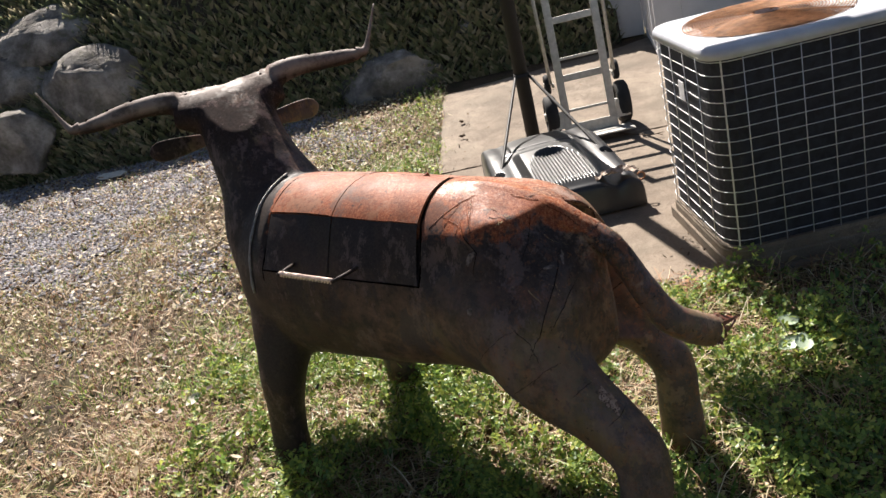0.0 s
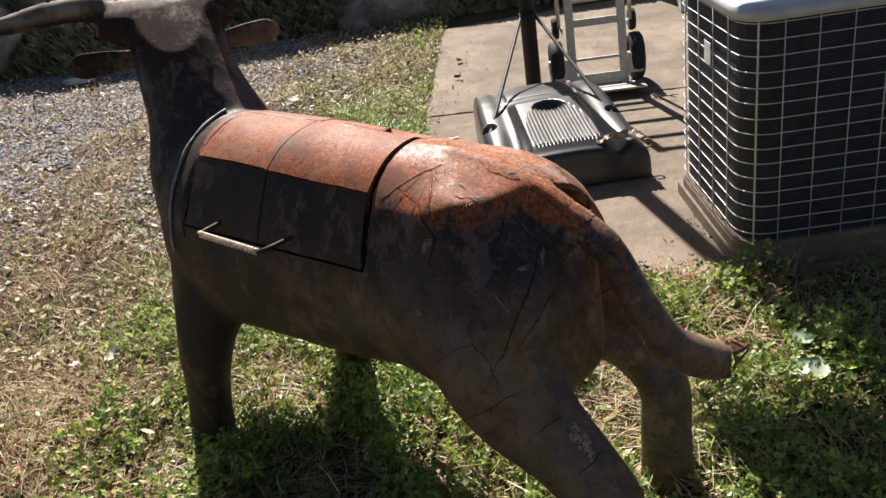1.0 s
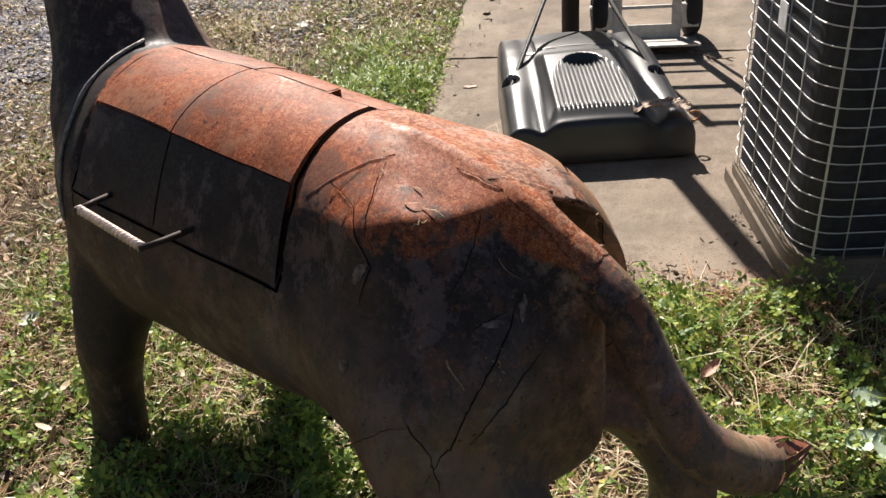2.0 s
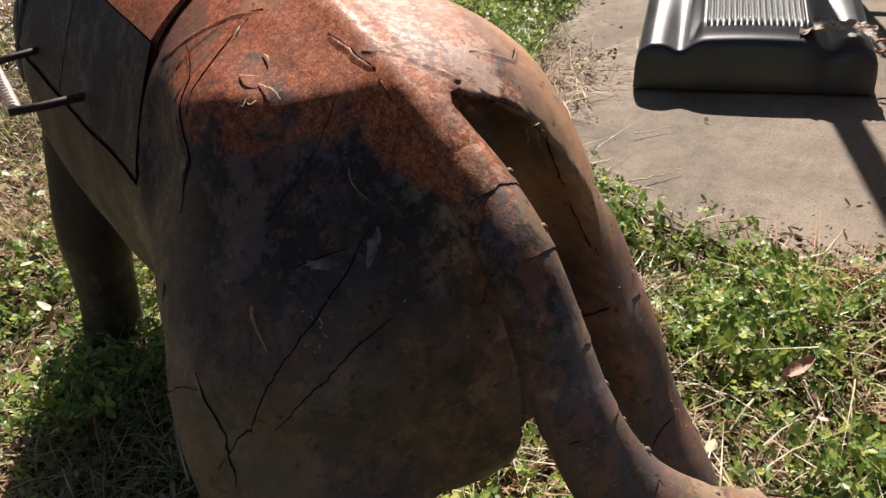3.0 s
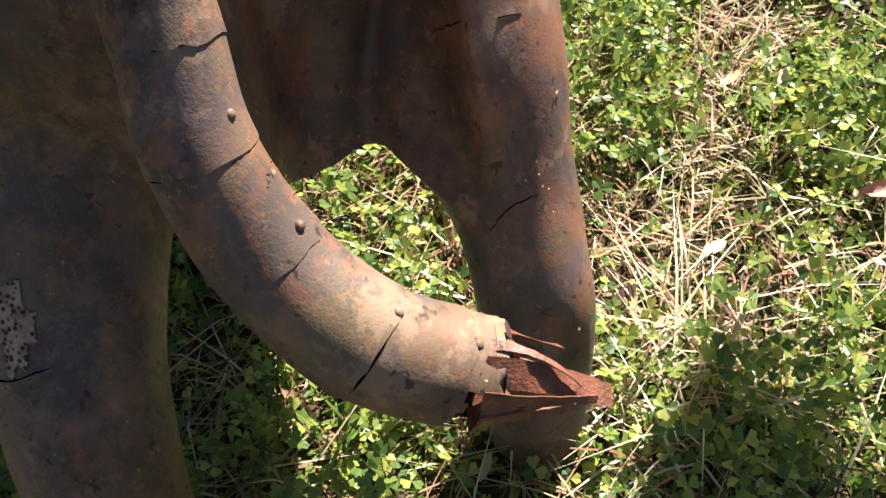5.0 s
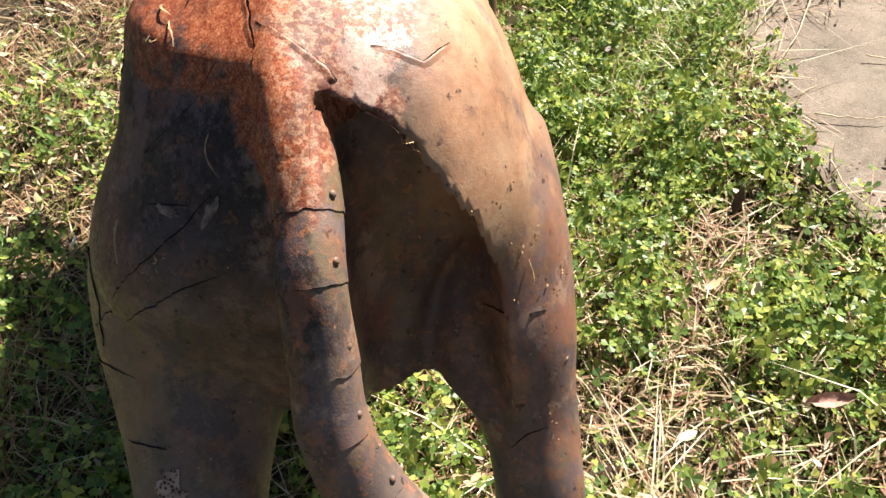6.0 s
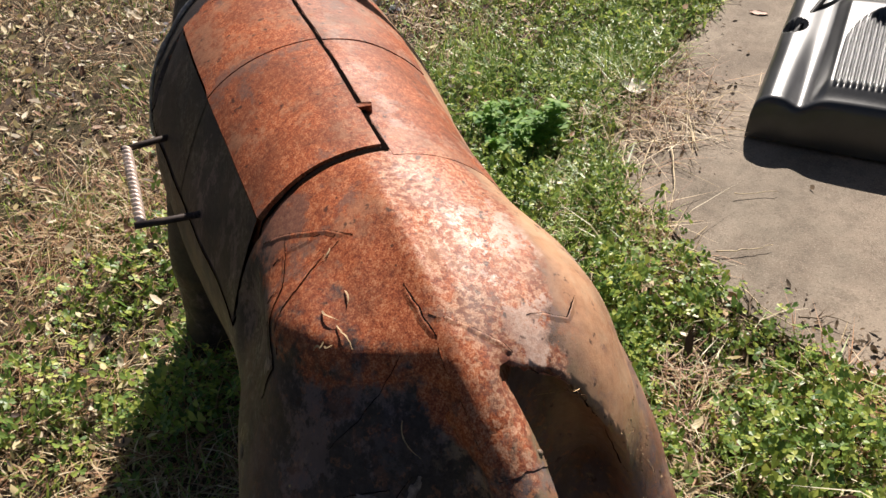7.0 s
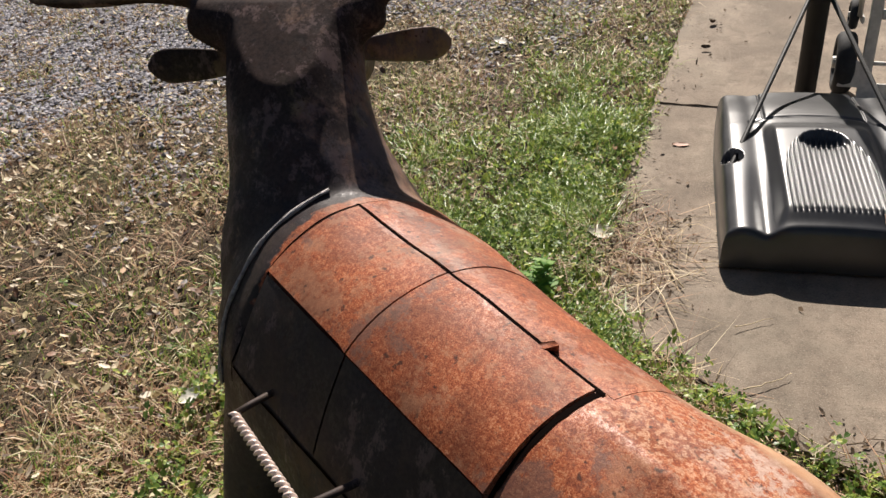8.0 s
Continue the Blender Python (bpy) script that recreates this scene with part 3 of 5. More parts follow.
peel((-0.302, 0.125, 0.81), 0.006, 0.019, 0.5, 2)
peel((-0.279, 0.173, 0.801), 0.020, 0.005, 0.1, 4)
peel((-0.068, 0.232, 0.831), 0.010, 0.026, 0.5, 6)
peel((-0.077, 0.277, 0.697), 0.012, 0.012, 0, 12)


def shaving(a, b, width, lift, seed):
    """A curl of loose scale that arches off the skin between two places and ends free."""
    rn = random.Random(seed)
    a, b = Vector(a), Vector(b)
    verts, n = [], 10
    side = (b - a).cross(SKIN.find_nearest(a)[1]).normalized()
    for i in range(n + 1):
        u = i / n
        p, m, _, _ = SKIN.find_nearest(a.lerp(b, u) + side * (0.25 * (b - a).length * math.sin(2.4 * u + seed)))
        p = p + m * (0.0012 + 0.6 * lift * math.sin(2.2 * u))
        w = 0.55 * width * (0.35 + 0.65 * math.sin(math.pi * min(1, u + 0.12))) * rn.uniform(0.8, 1.15)
        verts += [p - side * (w / 2), p + side * (w / 2) + m * (0.4 * w)]
    add((verts, [(2 * i, 2 * i + 1, 2 * i + 3, 2 * i + 2) for i in range(n)]), 4)


shaving((-0.100, 0.146, 0.911), (-0.124, 0.140, 0.910), 0.005, 0.008, 1)
shaving((-0.128, 0.136, 0.912), (-0.156, 0.140, 0.900), 0.004, 0.007, 2)
shaving((-0.090, 0.120, 0.927), (-0.108, 0.127, 0.922), 0.004, 0.005, 3)
shaving((-0.130, 0.162, 0.888), (-0.142, 0.150, 0.897), 0.006, 0.006, 4)
shaving((-0.258, -0.050, 0.870), (-0.242, -0.084, 0.765), 0.003, 0.004, 5)
shaving((-0.264, -0.080, 0.850), (-0.278, -0.116, 0.800), 0.004, 0.006, 6)
shaving((-0.240, 0.104, 0.862), (-0.266, 0.100, 0.826), 0.003, 0.005, 7)
shaving((-0.251, 0.228, 0.760), (-0.258, 0.232, 0.715), 0.007, 0.004, 8)
shaving((-0.256, -0.214, 0.640), (-0.270, -0.200, 0.612), 0.003, 0.006, 9)
shaving((-0.020, 0.118, 0.934), (-0.034, 0.130, 0.926), 0.003, 0.004, 10)
# a bent tab that sticks up from the spine seam
tab = [(0.235, 0.012), (0.222, 0.004), (0.212, -0.012), (0.226, -0.016), (0.238, -0.002)]
ground_z = [onto(Vector((x, y, 1.2)), Vector((0, 0, -1)))[0].z for x, y in tab]
rise = (0.002, 0.006, 0.013, 0.010, 0.003)
add(([Vector((x, y, z + h)) for (x, y), z, h in zip(tab, ground_z, rise)] + [Vector((x, y, z - 0.004)) for (x, y), z in zip(tab, ground_z)], [(0, 1, 2, 3, 4)] + [(i, (i + 1) % 5, 5 + (i + 1) % 5, 5 + i) for i in range(5)]), 0)
# a raised bead round the root of the neck
bead = [p + n * 0.004 for p, n in around(0.815, 0, 80, 26)]
add(tube_data(bead, [0.0042 + 0.0010 * math.sin(5 * i) for i in range(len(bead))], 8), 9)

# the tail, of rolled bands
TAIL = smooth_path([(-0.245, 0.027, 0.862, 0.040), (-0.318, 0.016, 0.826, 0.034), (-0.377, 0.018, 0.786, 0.034), (-0.421, 0.017, 0.714, 0.035), (-0.457, 0.016, 0.652, 0.0375), (-0.491, -0.008, 0.576, 0.042), (-0.533, -0.060, 0.520, 0.045), (-0.546, -0.125, 0.475, 0.044), (-0.550, -0.150, 0.466, 0.043)], 8)
cuts = [0, 9, 16, 24, 32, 40, 48, 54, len(TAIL) - 1]
rnd = random.Random(3)
end, way = Vector(TAIL[-1][:3]), Vector(TAIL[-1][:3] - TAIL[-3][:3]).normalized()
face = Vector((-0.35, 0.10, 0.52))
face = (face - way * face.dot(way)).normalized()
over = way.cross(face)
over = over if over.x > 0 else -over


def gone(p):
    """Whether a place on the last band lies in the torn-out part of its wall."""
    q = Vector(p) - end
    deg = math.degrees(math.atan2(q.dot(over), q.dot(face)))
    return q.dot(way) > -0.040 + 0.012 * math.sin(deg * 0.15) and -120 < deg < -14


for a, b in zip(cuts, cuts[1:]):
    # each band flares to a ragged lower rim over the next
    rows = TAIL[a : b + 1]
    k = len(rows)
    last = b == cuts[-1]
    rad = [r * (0.985 + (0.0 if last else 0.034) * (i / (k - 1)) ** 2) for i, r in enumerate(rows[:, 3])]
    tv, tf = tube_data([Vector(p[:3]) for p in rows], rad, 28, cap=False)
    go = Vector(rows[-1][:3] - rows[-2][:3]).normalized()
    for i in range(len(tv) - 28, len(tv)):
        tv[i] = Vector(tv[i]) + go * (rnd.uniform(-0.014, 0.004) if last else rnd.uniform(-0.0005, 0.0035))
    if last:
        tf = [f for f in tf if not gone(sum((Vector(tv[i]) for i in f), Vector()) / len(f))]
        # an added inner wall, coloured shade-dark so that the torn end looks hollow
        lining = tube_data([Vector(p[:3]) for p in rows], [r * 0.94 for r in rows[:, 3]], 28, cap=False)
        add((lining[0], [f for f in lining[1] if not gone(sum((Vector(lining[0][i]) for i in f), Vector()) / 4)]), 10)
    add((tv, tf), 0)
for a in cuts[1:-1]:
    # a dark ring put in as the shade under each rim, and its rivet
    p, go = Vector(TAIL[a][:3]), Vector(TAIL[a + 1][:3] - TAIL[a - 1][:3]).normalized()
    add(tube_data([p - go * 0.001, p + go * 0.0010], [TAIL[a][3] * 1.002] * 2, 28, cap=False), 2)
    out = (Vector((-0.2, -0.75, 0.6))).normalized()
    c = Vector(TAIL[a - 1][:3]) + out * (TAIL[a - 1][3] * 1.02)
    add(tube_data([c - out * 0.003, c + out * 0.0015, c + out * 0.003], [0.0042, 0.004, 0.002], 8), 0)
rnd = random.Random(5)


def torn(deg, length, wide, curl, drop, tip=0.7, sway=0.0, root=0.041):
    """A torn strip of sheet that leaves the rim at an angle, bends in or out and hangs."""
    a = radians(deg)
    out = face * math.cos(a) + over * math.sin(a)
    side = way.cross(out).normalized()
    verts, faces, n = [], [], 12
    for i in range(n + 1):
        u = i / n
        c = end + out * (root + curl * math.sin(1.7 * u)) + way * (length * u - 0.018) + side * (sway * u * u) + Vector((0, 0, -drop * u * u))
        hw = wide * (1 - (1 - tip) * u) * rnd.uniform(0.88, 1.1)
        turn = out * (0.35 * hw * math.sin(2.6 * u + deg))
        for lift in (0, 0.0014):
            verts += [c - side * hw + turn + out * lift, c + side * hw - turn + out * lift]
    for i in range(n):
        j = 4 * i
        faces += [(j, j + 1, j + 5, j + 4), (j + 2, j + 6, j + 7, j + 3), (j, j + 4, j + 6, j + 2), (j + 1, j + 3, j + 7, j + 5)]
    faces += [(4 * n, 4 * n + 1, 4 * n + 3, 4 * n + 2)]
    add(([verts[i] for f in faces for i in f], [tuple(range(4 * j, 4 * j + 4)) for j in range(len(faces))]), 6)


torn(8, 0.094, 0.0105, -0.004, 0.016, 0.9, 0.004)
torn(-18, 0.080, 0.0055, 0.004, 0.010, 0.6, -0.012)
torn(22, 0.088, 0.0050, -0.006, 0.022, 0.5, 0.012)
torn(-48, 0.066, 0.0070, -0.004, 0.002, 0.4, -0.022)
torn(34, 0.066, 0.0042, 0.008, 0.018, 0.5, 0.020)
torn(72, 0.062, 0.0120, -0.012, 0.012, 0.8, -0.004)
torn(98, 0.050, 0.0100, -0.020, 0.006, 0.5)
torn(-34, 0.030, 0.0100, -0.004, 0.002, 0.15)
torn(-78, 0.048, 0.0150, -0.014, 0.004, 0.25, 0.010)
torn(-112, 0.052, 0.0120, -0.010, 0.002, 0.35, 0.016)
torn(-150, 0.040, 0.0150, -0.016, 0.0, 0.2)
torn(150, 0.045, 0.0140, -0.014, 0.0, 0.3)

# the twisted handle on two pegs
turns, rv = 9, []
for i in range(145):
    for k in range(16):
        w = 2 * math.pi * k / 16
        r = 0.0068 + 0.0026 * math.cos(2 * w - 2 * math.pi * turns * i / 72)
        rv.append(Vector((0.590 - 0.230 * i / 144, 0.343 + r * math.cos(w), 0.783 - 0.003 * i / 144 + r * math.sin(w))))
rf = [(16 * i + k, 16 * i + (k + 1) % 16, 16 * i + 16 + (k + 1) % 16, 16 * i + 16 + k) for i in range(144) for k in range(16)]
add((rv, rf + [tuple(range(16)), tuple(range(144 * 16, 145 * 16))]), 3)
for x, back in ((0.586, 0.018), (0.352, -0.010)):
    add(tube_data([Vector((x + back, 0.23, 0.779)), Vector((x + back / 2, 0.31, 0.781)), Vector((x, 0.352, 0.783))], [0.006] * 3, 10), 0)

# flakes of rust that lie loose on tail, haunches and legs
rnd = random.Random(11)
tops = [i for i, q in enumerate(F) if V[q[0]].x < 0.0 and S[i] == 0 and len(q) == 4]
for k in range(9000):
    q = F[rnd.choice(tops)]
    a, b, c = V[q[0]], V[q[1]], V[q[2]]
    n = (b - a).cross(c - b)
    if n.length < 1e-9:
        continue
    n.normalize()
    if n.dot(Vector((0, -0.6, 0.8))) < 0.1 or a.z > 0.80 + 0.06 * noise.noise(a * 9) or noise.noise(a * 22) + 0.6 * noise.noise(a * 60) < 0.34:
        continue
    p, t = a.lerp(c, rnd.random()) + n * 0.0012, (b - a).normalized()
    u, size = n.cross(t), rnd.uniform(0.0008, 0.0026)
    t, u = t * math.cos(k) + u * math.sin(k), u * math.cos(k) - t * math.sin(k)
    add(([p + t * size * rnd.uniform(0.7, 1.6) + n * 0.0008, p + u * size * 0.6 + n * 0.0016, p - t * size * rnd.uniform(0.5, 1.2), p - u * size * 0.5], [(0, 1, 2, 3)]), 4)

bull = mesh("longhorn_statue", V, F, [RUST, RUST_LID, GAP, ROD, FLAKE, PEEL, STRIP, RUST_SHADED, POROUS, WELD, LINING], True, None, S)
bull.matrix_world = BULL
tagged(bull, "rusted sheet-steel longhorn sculpture with a hinged door in its back", "sculpture")


# ---- ground ----
def zones(x, y):
    """How green and how gravelly the yard is at a place, 0 to 1."""
    wob = 0.35 * np.sin(1.7 * x + 0.9 * y) + 0.25 * np.sin(3.1 * y - 2.3 * x + 1.0) + 0.15 * np.sin(6.3 * x + 5.1 * y)
    near = np.exp(-(((x - 0.25) / 1.5) ** 2 + ((y - 2.6) / 1.35) ** 2))
    edge = np.exp(-(((x + 1.0 + 0.11 * (y - 6)) / 0.55) ** 2)) * np.clip((y - 3.0) * 2, 0, 1) * np.clip((6.4 - y) / 1.4, 0.38, 1)
    green = np.clip(1.5 * near + 1.1 * edge + 0.25 * wob, 0.04, 1)
    patch = np.sin(2.9 * x - 1.1 * y) + np.sin(2.3 * y + 1.9 * x + 2.0) + 0.8 * np.sin(7.1 * x + 3.7 * y)
    gravel = np.clip((-(x + 2.6) + 0.45 * (y - 5.0)) * 0.55 + 0.26 * patch + 0.15, 0, 1) * (y > 3.6)
    gravel = gravel * np.clip((8.6 - y) / 0.8, 0, 1)
    gravel = gravel * (0.55 + 0.45 * np.clip(0.6 + np.sin(9 * x + 4 * y) * np.sin(7 * y - 5 * x), 0, 1))
    return green, gravel


def soil():
    m = Mat("yard_soil", 0.95, 0.0, 0.2)
    mid, fine = m.noise(5, 6, 0.7), m.noise(60, 5, 0.7, seed=4)
    c = m.ramp(mid, [(0.3, (0.026, 0.019, 0.014)), (0.5, (0.058, 0.040, 0.027)), (0.7, (0.12, 0.083, 0.054))])
    c = m.mix(m.step(fine, 0.45, 0.7, 0, 0.5), c, (0.27, 0.20, 0.13))
    c = m.mix(m.step(m.noise(2.2, 4, 0.6, seed=9), 0.45, 0.62, 0, 0.45), c, (0.055, 0.062, 0.022))
    m.color(c)
    m.bump(fine, 0.8, 0.02)
    return m.m


gv, gf = [], []
xs = np.concatenate([[-400, -60, -20], np.linspace(-9, 4, 66), [20, 60, 400]])
ys = np.concatenate([[-400, -60, -20], np.linspace(-2, 10, 61), [20, 60, 400]])
for y in ys:
    for x in xs:
        inner = -9 < x < 4 and -2 < y < 10
        gv.append((x, y, -0.022 + (0.012 * noise.noise((x * 1.3, y * 1.3, 0)) + 0.005 * noise.noise((x * 6, y * 6, 2)) if inner else 0)))
w = len(xs)
for j in range(len(ys) - 1):
    for i in range(w - 1):
        gf.append((j * w + i, j * w + i + 1, (j + 1) * w + i + 1, (j + 1) * w + i))
tagged(mesh("ground", gv, gf, soil()), "dry yard soil with thatch, clover and gravel", "ground", kind="structure")


def concrete():
    m = Mat("old_concrete", 0.85, 0.0, 0.3)
    big, fine = m.noise(1.6, 6, 0.65), m.noise(70, 4, 0.7, seed=2)
    c = m.ramp(big, [(0.40, (0.145, 0.112, 0.085)), (0.5, (0.205, 0.160, 0.122)), (0.60, (0.27, 0.215, 0.165))])
    c = m.mix(m.step(fine, 0.45, 0.75, 0, 0.4), c, (0.20, 0.17, 0.13))
    c = m.mix(m.step(m.noise(7, 9, 0.78, seed=6), 0.52, 0.60, 0, 0.5), c, (0.11, 0.085, 0.064))
    c = m.mix(m.step(m.noise(2.4, 8, 0.75, (1, 0.4, 1), seed=16), 0.51, 0.60, 0, 0.5), c, (0.33, 0.275, 0.215))
    c = m.mix(m.step(m.noise(190, 3, 0.7, seed=26), 0.53, 0.62, 0, 0.55), c, (0.36, 0.30, 0.235))
    c = m.mix(m.step(m.noise(120, 4, 0.75, seed=28), 0.56, 0.62, 0, 0.6), c, (0.10, 0.082, 0.062))
    c = m.mix(m.step(m.noise(0.9, 6, 0.7, seed=36), 0.50, 0.62, 0, 0.35), c, (0.12, 0.105, 0.080))
    m.color(c)
    m.bump(m.math("ADD", fine, m.noise(250, 2)), 0.45, 0.004)
    return m.m


CONCRETE = concrete()


def slab_piece(name, outline, top):
    """A cast slab with a ragged outline and worn edge."""
    bm = bmesh.new()
    rn = random.Random(3)
    ring = []
    for (x0, y0), (x1, y1) in zip(outline, outline[1:] + outline[:1]):
        k = max(1, int(math.hypot(x1 - x0, y1 - y0) / 0.07))
        for i in range(k):
            s = i / k
            ring.append((x0 + (x1 - x0) * s + rn.uniform(-0.008, 0.008), y0 + (y1 - y0) * s + rn.uniform(-0.008, 0.008)))
    face = bm.faces.new([bm.verts.new((x, y, top)) for x, y in ring])
    if face.normal.z < 0:
        face.normal_flip()
    low = bmesh.ops.extrude_face_region(bm, geom=[face])
    for v in low["geom"]:
        if isinstance(v, bmesh.types.BMVert):
            v.co.z = top - 0.11
    edges = [e for e in bm.edges if all(v.co.z > top - 0.01 for v in e.verts) and len(e.link_faces) == 2]
    bmesh.ops.bevel(bm, geom=edges, offset=0.008, segments=2, affect="EDGES")
    return part(name, bm, CONCRETE)


wx = lambda y: -0.205 - 0.112 * y
slab = slab_piece("pavement", [(-0.62, 4.0), (-0.45, 3.79), (-0.26, 3.70), (-0.08, 3.59), (0.09, 3.48), (0.38, 3.44), (2.9, 3.62), (2.9, 5.97), (wx(5.60), 5.60), (wx(4.3), 4.3)], -0.006)
tagged(slab, "weathered tan concrete slab with leaf litter on it", "pavement", kind="structure")
slab_b = slab_piece("pavement_far", [(wx(5.615), 5.615), (2.9, 5.985), (2.9, 8.4), (1.0, 8.90), (0.45, 8.52), (-0.1, 8.38), (-0.75, 8.18), (wx(8.05), 8.05)], -0.006)
tagged(slab_b, "weathered tan concrete slab beside the bank", "pavement", kind="structure")

# ---- the condenser on its pad ----
AC = pose(1.030, 3.946, 0.060, 0, 0, 10.9) @ Matrix.Diagonal((0.982, 0.982, 0.953, 1.0))
cond = empty("air_conditioner", AC, "grey outdoor condenser unit with a wire grille and rusty fan guard", "air conditioner")
CW, CR = 0.40, 0.105
PAINT = plain("grey_enamel", (0.55, 0.57, 0.62), 0.42, 0, 0.15, 9, 0.05)
WIRE = plain("pale_wire", (0.66, 0.66, 0.67), 0.45, 0.3, 0.2, 40, 0.0)
FIN = plain("black_coil", (0.024, 0.026, 0.036), 0.75, 0.0, 0.5, 30, 0.3)
RUSTY = plain("rusty_wire", (0.34, 0.16, 0.07), 0.6, 0.3, 0.5, 25, 0.2)


def ring_of(half, r, n=6):
    """The outline of a square with rounded corners."""
    out = []
    for cx, cy, a0 in ((1, 1, 0), (-1, 1, 90), (-1, -1, 180), (1, -1, 270)):
        for k in range(n + 1):
            a = radians(a0 + 90 * k / n)
            out.append((cx * (half - r) + r * math.cos(a), cy * (half - r) + r * math.sin(a)))
    return out


def prism(bm, rows):
    """Rounded squares (height, half width, corner) stacked and closed."""
    rings = [[bm.verts.new((x, y, z)) for x, y in ring_of(h, r)] for z, h, r in rows]
    n = len(rings[0])
    for a, b in zip(rings, rings[1:]):
        for k in range(n):
            bm.faces.new((a[k], a[(k + 1) % n], b[(k + 1) % n], b[k]))
    bm.faces.new(rings[0][::-1])
    bm.faces.new(rings[-1])


bm = bmesh.new()
prism(bm, [(0.035, CW - 0.016, CR), (0.876, CW - 0.016, CR)])
part("coil", bm, FIN, cond, "black finned coil")
bm = bmesh.new()
prism(bm, [(-0.012, CW + 0.006, CR), (0.026, CW + 0.006, CR), (0.03, CW + 0.003, CR), (0.042, CW + 0.003, CR), (0.042, CW - 0.02, CR)])
part("base_pan", bm, CONCRETE, cond)
bm = bmesh.new()
prism(bm, [(-0.066, CW + 0.015, 0.05), (-0.016, CW + 0.015, 0.05), (-0.012, CW + 0.010, 0.05)])
part("pad", bm, CONCRETE, cond, "grey concrete pad sunk in the grass")
# the cover: a rounded lid with a round opening
bm = bmesh.new()
outer = [(0.874, CW - 0.004, CR), (0.874, CW + 0.006, CR), (0.902, CW + 0.006, CR), (0.916, CW - 0.002, CR), (0.922, CW - 0.02, CR - 0.015)]
rings = [[bm.verts.new((x, y, z)) for x, y in ring_of(h, r)] for z, h, r in outer]
n = len(rings[0])
hole = [[bm.verts.new((rr * x / math.hypot(x, y), rr * y / math.hypot(x, y), z)) for x, y in ring_of(CW, CR)] for rr, z in ((0.362, 0.924), (0.348, 0.918), (0.343, 0.85))]
for a, b in zip(rings + hole, (rings + hole)[1:]):
    for k in range(n):
        bm.faces.new((a[k], a[(k + 1) % n], b[(k + 1) % n], b[k]))
part("top_cover", bm, PAINT, cond, smooth=True)
# the fan guard: rings over the opening, carried by four spokes
for rr in np.arange(0.06, 0.356, 0.0125):
    bm = bmesh.new()
    pts = [Vector((rr * math.cos(a), rr * math.sin(a), 0.928 + 0.014 * (1 - (rr / 0.35) ** 2))) for a in np.linspace(0, 2 * math.pi, 49)]
    tube_bm(bm, pts, [0.0024] * 49, 5, cap=False)
    part("guard_ring", bm, RUSTY, cond, "", True)
for k in range(4):
    bm = bmesh.new()
    a = radians(45 + 90 * k)
    tube_bm(bm, [Vector((q * math.cos(a), q * math.sin(a), 0.924 + 0.014 * (1 - (q / 0.35) ** 2))) for q in (0.05, 0.14, 0.25, 0.355)], [0.004] * 4, 6)
    part("guard_spoke", bm, RUSTY, cond, "", True)
bm = bmesh.new()
bmesh.ops.create_cone(bm, cap_ends=True, segments=24, radius1=0.075, radius2=0.07, depth=0.09, matrix=Matrix.Translation((0, 0, 0.85)))
part("fan_motor", bm, RUSTY, cond)
for k in range(3):
    bm = bmesh.new()
    v, f = tube_data([Vector((0.05, 0, 0)), Vector((0.15, 0, 0.01)), Vector((0.31, 0, 0.0))], [0.04, 0.08, 0.095], 12, 0.05)
    vs = [bm.verts.new(Matrix.Rotation(radians(120 * k), 4, "Z") @ Matrix.Translation((0, 0, 0.81)) @ Matrix.Rotation(radians(22), 4, "X") @ x) for x in v]
    for q in f:
        bm.faces.new([vs[i] for i in q])
    part("fan_blade", bm, RUSTY, cond, smooth=True)
# grille wires: level hoops and uprights
path = ring_of(CW, CR, 5)
hoop = bmesh.new()
tube_bm(hoop, [Vector((x, y, 0)) for x, y in path + path[:2]], [0.0021] * (len(path) + 2), 5, cap=False)
first = part("grille_hoop", hoop, WIRE, cond, smooth=True)
first.location.z = 0.077
for k in range(1, 15):
    o = new("grille_hoop", first.data)
    o.parent, o.location = cond, (0, 0, 0.077 + 0.0563 * k)
post = bmesh.new()
tube_bm(post, [Vector((0, 0, 0.045)), Vector((0, 0, 0.876))], [0.0022] * 2, 5)
first = None
sp = [-0.267, -0.153, -0.039, 0.076, 0.189, 0.303]
side = [-0.25, -0.085, 0.09, 0.265]
for x, y in [(s, -CW - 0.003) for s in sp] + [(s, CW + 0.003) for s in sp] + [(-CW - 0.003, s) for s in side] + [(CW + 0.003, s) for s in side]:
    if first is None:
        first = o = part("grille_upright", post, WIRE, cond, smooth=True)
    else:
        o = new("grille_upright", first.data)
        o.parent = cond
    o.location = (x, y, 0)
corner = bmesh.new()
box(corner, (0, 0, 0.461), (0.007, 0.004, 0.825), 0.001)
o = part("corner_strip", corner, WIRE, cond)
o.matrix_local = pose(-0.350, -CW + 0.012, 0, 0, 0, -18)
bm = bmesh.new()
box(bm, (-CW - 0.006, -0.03, 0.690), (0.003, 0.07, 0.085), 0.001)
part("data_plate", bm, plain("paper_plate", (0.75, 0.75, 0.78), 0.6), cond, "small white data plate")

# ---- the ball stand ----
HP = pose(0.096, 4.355, 0.008, 0, 0, 12.8)
TANK = Matrix.Diagonal((0.925, 1.06, 0.95, 1.0))
stand = empty("basketball_stand", HP, "portable hoop stand with black plastic ballast base and pole", "basketball stand")


